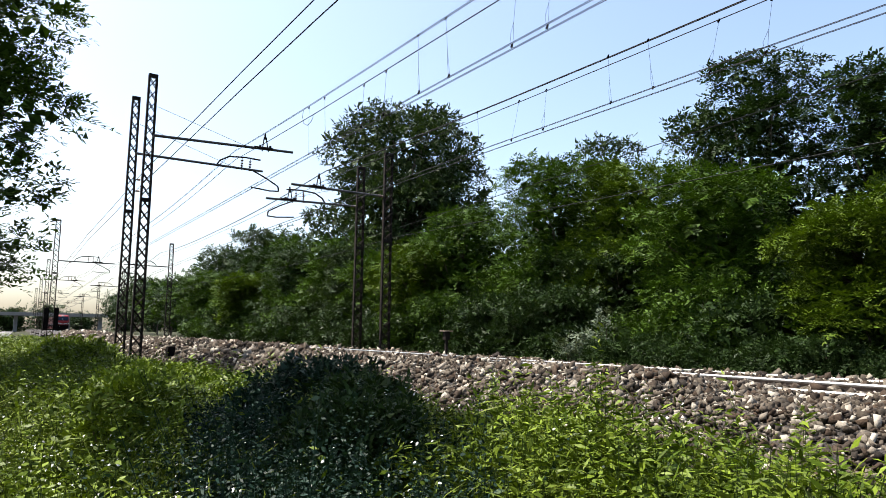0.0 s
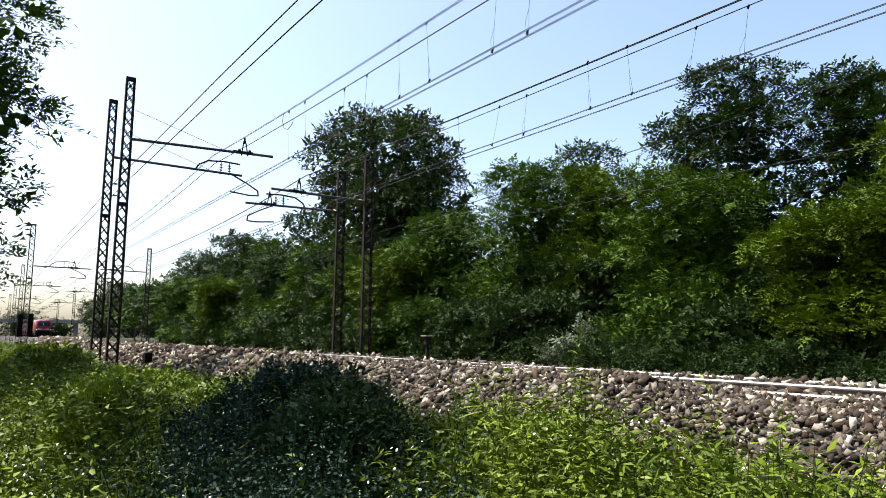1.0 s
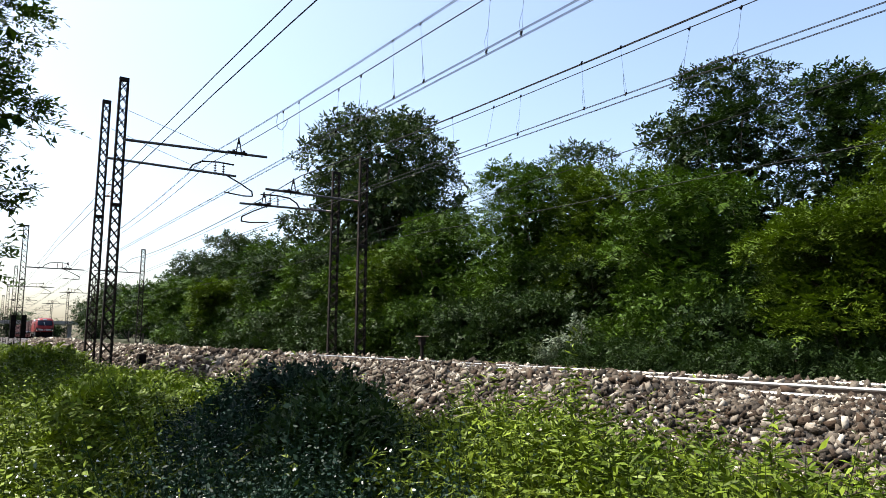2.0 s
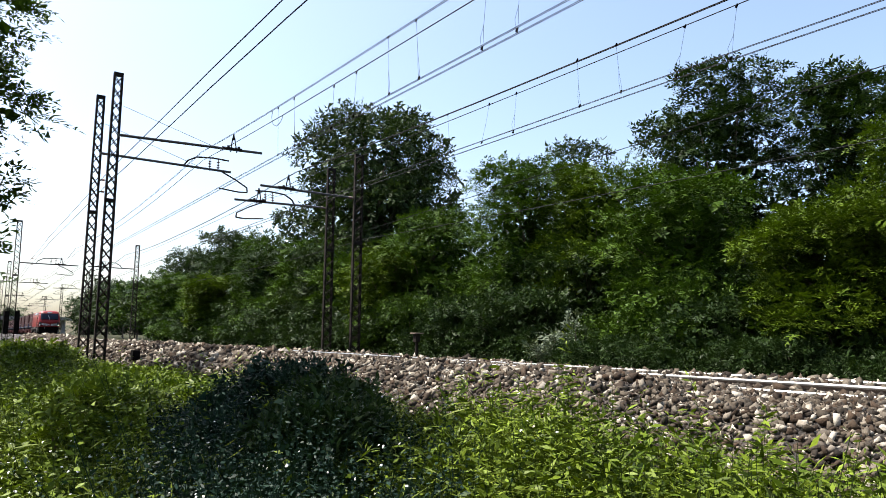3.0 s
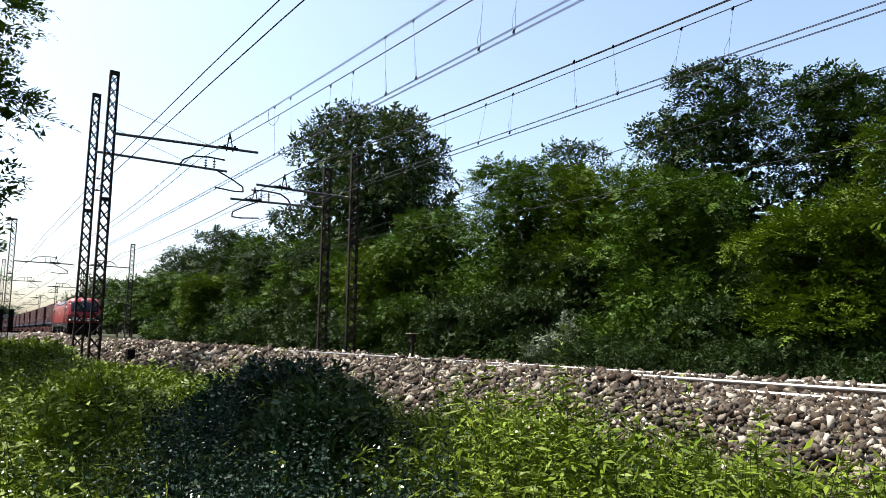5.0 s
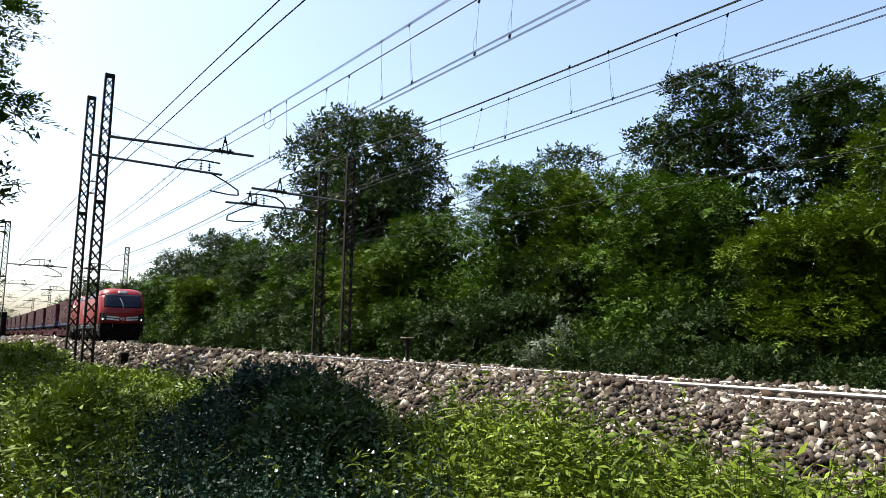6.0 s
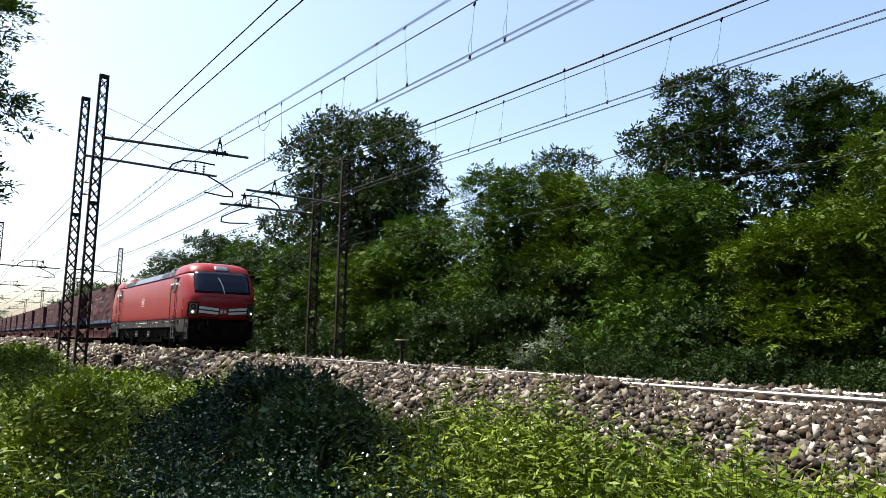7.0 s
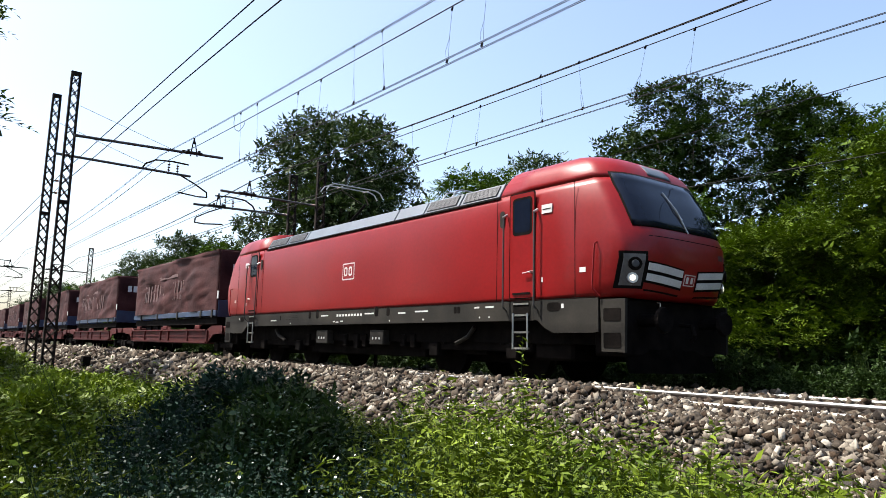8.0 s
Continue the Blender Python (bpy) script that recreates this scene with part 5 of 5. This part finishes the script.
while x > -64:
    if not -13.0 < x < -9.6:
        y = 18.6 + rng0.uniform(-0.4, 0.8)
        tree(int(900 - x * 10), x, y, bank(x, y), rng0.uniform(2.2, 3.8), 1.9, 1.5, (L_BUSH, L_LOCUST)[int(rng0.integers(2))],
             "green shrub in the thicket", "shrub", "shrub", low=0.08, leaf=0.115 if x > -36 else 0.16, leaves=7500 if x > -36 else 5000, clumps=14, trunk=0.06, lump=0.45, wild=0.5, group="shrubs of the thicket")
    x -= 2.3

for i, (x, y, top, r) in enumerate(((-15.2, 15.2, 0.75, 0.42), (-14.6, 15.5, 1.25, 0.36), (-15.7, 15.2, 0.30, 0.40), (-11.6, 15.4, 0.45, 0.40))):
    tree(870 + i, x, y, bank(x, y), top, r, r, L_PALE, "small bush with pale whitish leaves before the thicket", "bush", "bush", low=0.3, leaf=0.08, leaves=300, clumps=6, trunk=0.02, lump=0.5, wild=0.7, group="pale bushes before the thicket")

for i in range(10):
    x, y = -13.5 + 1.15 * i, 14.85 + 0.25 * math.sin(i * 2.3)
    tree(880 + i, x, y, bank(x, y), 0.35 + 0.2 * math.sin(i * 1.7), 0.85, 0.6, L_BUSH, "low dense bush at the foot of the thicket", "bush", "bush", low=0.08, leaf=0.068, leaves=6500, clumps=14, trunk=0.03, lump=0.45, wild=0.7, group="low bushes at the foot of the thicket")

# the trees of the near edge, beside and behind the camera; only the first is in view
tree(31, -22.0, -4.7, -1.0, 13.5, 4.2, 4.4, L_LOCUST, "tall locust tree overhanging the near verge", leaves=84000, clumps=80, leaf=0.17, trunk=0.3, low=0.14, lump=0.26, core=0.9, lean=1.75)
# two unseen crowns, placed along the sun's direction to shade the verge
tree(33, -11.3, -1.3, -1.0, 12.6, 0.95, 0.95, L_LOCUST, "unseen tall slender locust tree added to shade the verge", leaves=14000, clumps=20, leaf=0.11, trunk=0.16, low=0.72, lump=0.5)
tree(34, -10.0, -1.75, -1.0, 12.2, 0.7, 0.7, L_LOCUST, "unseen tall slender locust tree added to shade the verge", leaves=12000, clumps=20, leaf=0.11, trunk=0.15, low=0.72, lump=0.5)
# unseen row, added to cut the sky's fill light and its reflections
for i, (tx, ty, tt, tr) in enumerate(((-23.0, -6.6, 9.5, 2.8), (-31.0, -5.8, 10.0, 3.0), (-5.0, -7.5, 10.0, 3.0), (2.0, -8.5, 10.5, 3.2), (9.0, -8.0, 10.0, 3.2), (-12.5, -7.0, 10.0, 3.0), (-44.0, -6.0, 9.0, 3.4), (-62.0, -6.5, 9.0, 3.6), (-90.0, -5.5, 9.0, 4.0), (16.0, -7.0, 10.0, 3.4))):
    tree(61 + i, tx, ty, -1.0, tt, tr, tr, L_LOCUST, "unseen locust tree added behind the verge to block sky light", leaves=5000, clumps=30, leaf=0.2, trunk=0.2, low=0.18)

# unseen trees added past the camera, to keep sky light off the train's front
for i in range(6):
    tree(86 + i, 1.0 + 8.5 * i, 18.5 + 1.5 * (i % 2), -0.6, 8.0 + (i % 3), 3.6, 2.6, L_LOCUST, "unseen locust tree added beside the line to darken the train front", leaves=5000, clumps=30, leaf=0.22, trunk=0.2, low=0.1)

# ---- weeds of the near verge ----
# bearing from the camera, and slope of the sight line over the growth
SIGHT_SLOPES = ((-12.4, -0.14), (-8.8, -0.115), (-6.6, -0.19), (-5.4, -0.21), (-4.15, -0.19), (-3.3, -0.166), (-2.8, -0.14), (-2.4, -0.10), (-2.1, -0.088), (-1.93, -0.105), (-1.79, -0.135), (-1.61, -0.155), (-1.5, -0.19), (-1.4, -0.17), (-1.21, -0.133), (-1.02, -0.105), (-0.96, -0.075), (-0.87, -0.065), (-0.82, -0.085), (-0.77, -0.112), (-0.7, -0.13), (-0.59, -0.127), (-0.48, -0.148), (-0.4, -0.15))


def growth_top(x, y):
    """Height cap of the verge growth, fitted to the camera's view: tall in two stands, low between and towards the open
    ballast.
    """
    return EYE + max(1.0, y) * float(np.interp(x / max(1.0, y), [a for a, b in SIGHT_SLOPES], [b for a, b in SIGHT_SLOPES]))



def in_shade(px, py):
    """A ragged wedge, set by bearing from the camera, whose herbs carry shade in their leaf colour."""
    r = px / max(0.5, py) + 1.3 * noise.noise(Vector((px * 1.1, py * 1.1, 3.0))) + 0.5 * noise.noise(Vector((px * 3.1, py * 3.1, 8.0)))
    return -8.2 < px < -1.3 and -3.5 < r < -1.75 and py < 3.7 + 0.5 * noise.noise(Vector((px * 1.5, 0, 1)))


def weed_patch(seed, name, label, mat, count, area, tall, leaf, ratio, rows, lean=0.25, category="weeds", flowers=0, tips=0.04, herbs=False):
    """Stems with leaves all the way up: one sheet of growth."""
    rng = np.random.default_rng(seed)
    x0, x1, y0, y1 = area
    vs, fs, mi, n0 = [], [], [], 0
    sx, sy = rng.uniform(x0, x1, count), rng.uniform(y0, y1, count)
    for px, py in zip(sx, sy):
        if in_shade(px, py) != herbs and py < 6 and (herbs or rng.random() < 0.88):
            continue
        h = tall * rng.uniform(0.6, 1.1) * max(0.3, 0.95 + 0.75 * noise.noise(Vector((px * 0.9, py * 0.9, seed))))
        z = max(bank(px, py), bed_height(py) if 4.05 < py < 6 else -9) - 0.02
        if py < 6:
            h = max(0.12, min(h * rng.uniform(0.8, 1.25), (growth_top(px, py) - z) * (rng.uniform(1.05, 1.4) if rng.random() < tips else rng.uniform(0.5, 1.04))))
        tip = np.array([px + rng.normal(0, lean * h), py + rng.normal(0, lean * h), z + h])
        root = np.array([px, py, z])
        u = np.linspace(0.12, 1.0, rows)[:, None] ** 0.85
        c = root + (tip - root) * u
        ang = rng.uniform(0, 6.28) + np.arange(rows) * 2.4
        out = np.stack([np.cos(ang), np.sin(ang), np.full(rows, 0.35)], 1)
        size = leaf * (1.15 - 0.55 * u) * rng.uniform(0.8, 1.2)
        v, f = leaf_quads(rng, c + out * size * 0.5, out, size, ratio, 0.15, 0.9)
        vs.append(v)
        fs.append(f + n0)
        mi.append(np.zeros(len(f), int))
        n0 += len(v)
        w = (0.004 + 0.003 * h) * (0.45 if herbs else 0.5)
        side = np.array([w, 0, 0]), np.array([0, w, 0])
        for s in side:
            vs.append(np.stack([root - s, root + s, tip + s * 0.4, tip - s * 0.4]))
            fs.append(np.arange(4)[None] + n0)
            mi.append(np.ones(1, int))
            n0 += 4
    if flowers:
        # small white daisies at the stem tops
        for k in rng.integers(0, count, flowers):
            px, py = sx[k], sy[k]
            if herbs and not in_shade(px, py):
                continue
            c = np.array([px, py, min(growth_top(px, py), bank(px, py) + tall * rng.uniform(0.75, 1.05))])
            tilt = unit(rng.normal(0, 0.5, (1, 3)) + np.array([[0, -0.6, 0.8]]))[0]
            e1 = unit(np.cross(tilt, [1, 0, 0.1])[None])[0]
            e2 = np.cross(tilt, e1)
            r = rng.uniform(0.005, 0.010) if herbs else rng.uniform(0.006, 0.012)
            a = np.arange(8) * math.pi / 4
            rim = c + r * (np.cos(a)[:, None] * e1 + np.sin(a)[:, None] * e2)
            v = np.concatenate([rim, (c + tilt * 0.004)[None]])
            vs.append(v)
            fs.append(np.array([(0, 1, 2, 8), (2, 3, 4, 8), (4, 5, 6, 8), (6, 7, 0, 8)]) + n0)
            mi.append(np.full(4, 2))
            n0 += 9
    ob = new(name, raw_mesh(name, np.concatenate(vs), np.concatenate(fs), [mat, mat if herbs else M_STEM, M_PETAL], np.concatenate(mi)))
    return tagged(ob, label, category, kind="stuff")


weed_patch(1, "weeds", "tall leafy bright green weeds on the near verge", L_WEED, 1500, (-7.2, 1.5, 2.5, 4.5), 0.90, 0.10, 0.26, 26, 0.18, flowers=60)
weed_patch(5, "weeds", "tall pointed weeds standing out of the growth", L_BRIGHT, 200, (-6.4, 2.5, 2.7, 4.4), 1.2, 0.15, 0.22, 34, 0.12, tips=0.12)
weed_patch(6, "weeds", "low green undergrowth of the near verge", L_BUSH, 3000, (-9.0, 3.0, 0.9, 4.3), 0.45, 0.09, 0.5, 8, 0.4, flowers=40)
weed_patch(2, "weeds", "dark green herbs with small white flowers, shade put into the leaf colour", L_SHADE_TONED, 3400, (-8.6, -1.4, 0.6, 3.7), 0.95, 0.045, 0.55, 26, 0.3, flowers=0, herbs=True)
weed_patch(13, "weeds", "daisies with small white heads among the herbs", L_SHADE_TONED, 700, (-8.6, -1.6, 0.8, 3.7), 0.95, 0.05, 0.3, 12, 0.2, flowers=120, herbs=True)
for k, (wx, wy) in enumerate(((-3.95, 3.35), (-3.65, 3.5), (-3.1, 3.3), (-2.0, 3.4), (-4.9, 3.9))):
    weed_patch(40 + k, "weeds", "tall leafy weed rising before the ballast", L_WEED, 20, (wx - 0.2, wx + 0.2, wy - 0.2, wy + 0.2), 1.3, 0.10, 0.28, 46, 0.10, tips=0.25)
# shade is in the dark leaf colour; two bushes get a lighter, lit tone
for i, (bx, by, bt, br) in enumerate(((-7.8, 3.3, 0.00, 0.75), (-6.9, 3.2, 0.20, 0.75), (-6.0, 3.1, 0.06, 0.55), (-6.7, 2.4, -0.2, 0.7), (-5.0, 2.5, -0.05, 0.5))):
    tree(801 + i, bx, by, bank(bx, by), bt, br, br * 0.9, L_SHADE_TONED if i not in (2, 4) else L_BUSH, "dark bush with small leaves on the near verge, toned for shade and light", "bush", "bush", low=0.02, leaf=0.048, leaves=14000, clumps=30, trunk=0.03, lump=0.34, wild=0.8, group="dark bushes on the near verge")
weed_patch(3, "weeds", "sunlit low weeds beside the near track", L_WEED, 2800, (-30.0, -6.0, 0.5, 4.6), 0.62, 0.105, 0.42, 15, 0.3, flowers=420, tips=0.1)
weed_patch(9, "weeds", "taller leafy weeds scattered over the verge", L_WEED, 900, (-26.0, -6.0, 0.6, 4.5), 0.95, 0.12, 0.36, 20, 0.2, tips=0.3)
weed_patch(7, "weeds", "yellow-green grass beside the near track", L_GRASS, 3200, (-24.0, -6.5, 0.4, 4.4), 0.6, 0.26, 0.07, 6, 0.35)
weed_patch(8, "weeds", "thin grass of the verge", L_GRASS, 2600, (-6.5, 3.0, 0.9, 4.2), 0.55, 0.3, 0.06, 7, 0.3)
weed_patch(4, "weeds", "green growth far along the near verge", L_WEED, 1500, (-80.0, -30.0, 0.0, 5.0), 0.9, 0.2, 0.45, 10)
weed_patch(10, "weeds", "fresh green weeds at the edge of the lane", L_WEED, 1300, (-9.0, -2.4, 0.3, 2.2), 0.6, 0.08, 0.40, 17, 0.25, flowers=420, tips=0.2)
weed_patch(11, "weeds", "broad-leaved docks among the weeds", L_WEED, 420, (-6.5, 0.0, 2.6, 4.2), 0.85, 0.14, 0.32, 14, 0.16)
weed_patch(12, "weeds", "low plants on the far verge below the bushes", L_BUSH, 900, (-32.0, -2.0, 13.9, 15.4), 0.5, 0.11, 0.4, 10, 0.25)
for i, (bx, by, bt, br, mat) in enumerate(((-24.0, 2.6, 0.15, 1.3, L_WEED), (-21.0, 2.5, 0.10, 1.1, L_WEED), (-28.0, 3.0, 0.10, 1.4, L_WEED), (-9.5, 2.2, -0.12, 0.7, L_WEED), (-8.3, 1.65, -0.05, 0.6, L_WEED), (-11.6, 2.4, -0.05, 0.8, L_WEED), (-7.2, 1.3, 0.0, 0.5, L_WEED), (-10.3, 3.2, -0.20, 0.7, L_BRIGHT), (-13.5, 3.2, -0.15, 0.8, L_WEED))):
    tree(821 + i, bx, by, bank(bx, by), bt, br, br * 0.8, mat, "leafy green mound of growth on the near verge", "bush", "bush", low=0.05, leaf=0.055 if bx > -15 else 0.09, leaves=7500, clumps=16, trunk=0.03, lump=0.42, wild=0.6, group="green mounds on the near verge")
weed_patch(14, "weeds", "dense low herbs at the foot of the far thicket", L_BUSH, 1500, (-14.0, 1.0, 13.4, 15.4), 0.85, 0.075, 0.45, 14, 0.2)
# far along the line: woods, a road bridge
for i in range(13):
    fx, fy = -330.0 - 12 * (i % 3), -70.0 + 14 * i
    tree(700 + i, fx, fy, -1.0, 9.0 + 2 * math.sin(i * 2.1), 9.0, 7.0, L_BUSH, "far dark green tree on the skyline", leaves=2500, clumps=30, leaf=0.9, trunk=0.3, low=0.05, group="far woods")
for i, (fx, fy) in enumerate(((-120.0, -5.0), (-150.0, -4.0), (-185.0, -2.5), (-225.0, -1.0))):
    tree(740 + i, fx, fy, -1.0, 8.0, 4.5, 3.5, L_BUSH, "far green tree along the lane", leaves=4000, clumps=34, leaf=0.4, trunk=0.25, low=0.1)
bridge = thing("road_bridge", "distant grey concrete road bridge over the line", "bridge", pose(-300, 22, 0), kind="structure")
box_part("deck", (-4, 4, -34, 34, 5.0, 6.2), M_CONCRETE, bridge)
for k in (-20, -8, 9, 20):
    box_part("pier", (-1, 1, k - 0.6, k + 0.6, -1.5, 4.996), M_CONCRETE, bridge)


# ---- what moves ----
def on_line(x, half, z):
    """Pose of a vehicle whose two bogies stand on the far track round x."""
    a, b = (x - half, FAR + bend(x - half)), (x + half, FAR + bend(x + half))
    return pose((a[0] + b[0]) / 2, (a[1] + b[1]) / 2, z, 0, 0, math.degrees(math.atan2(b[1] - a[1], b[0] - a[0])))


def motions():
    for ob, back in train:
        half = 4.75 if ob is engine else 7.0
        z = 0.0 if ob.name.startswith("semi") else -DROP
        walk(ob, [(k * 0.5, on_line(HEAD - SPEED * (8.0 - k * 0.5) + back, half, z)) for k in range(17)])


motions()
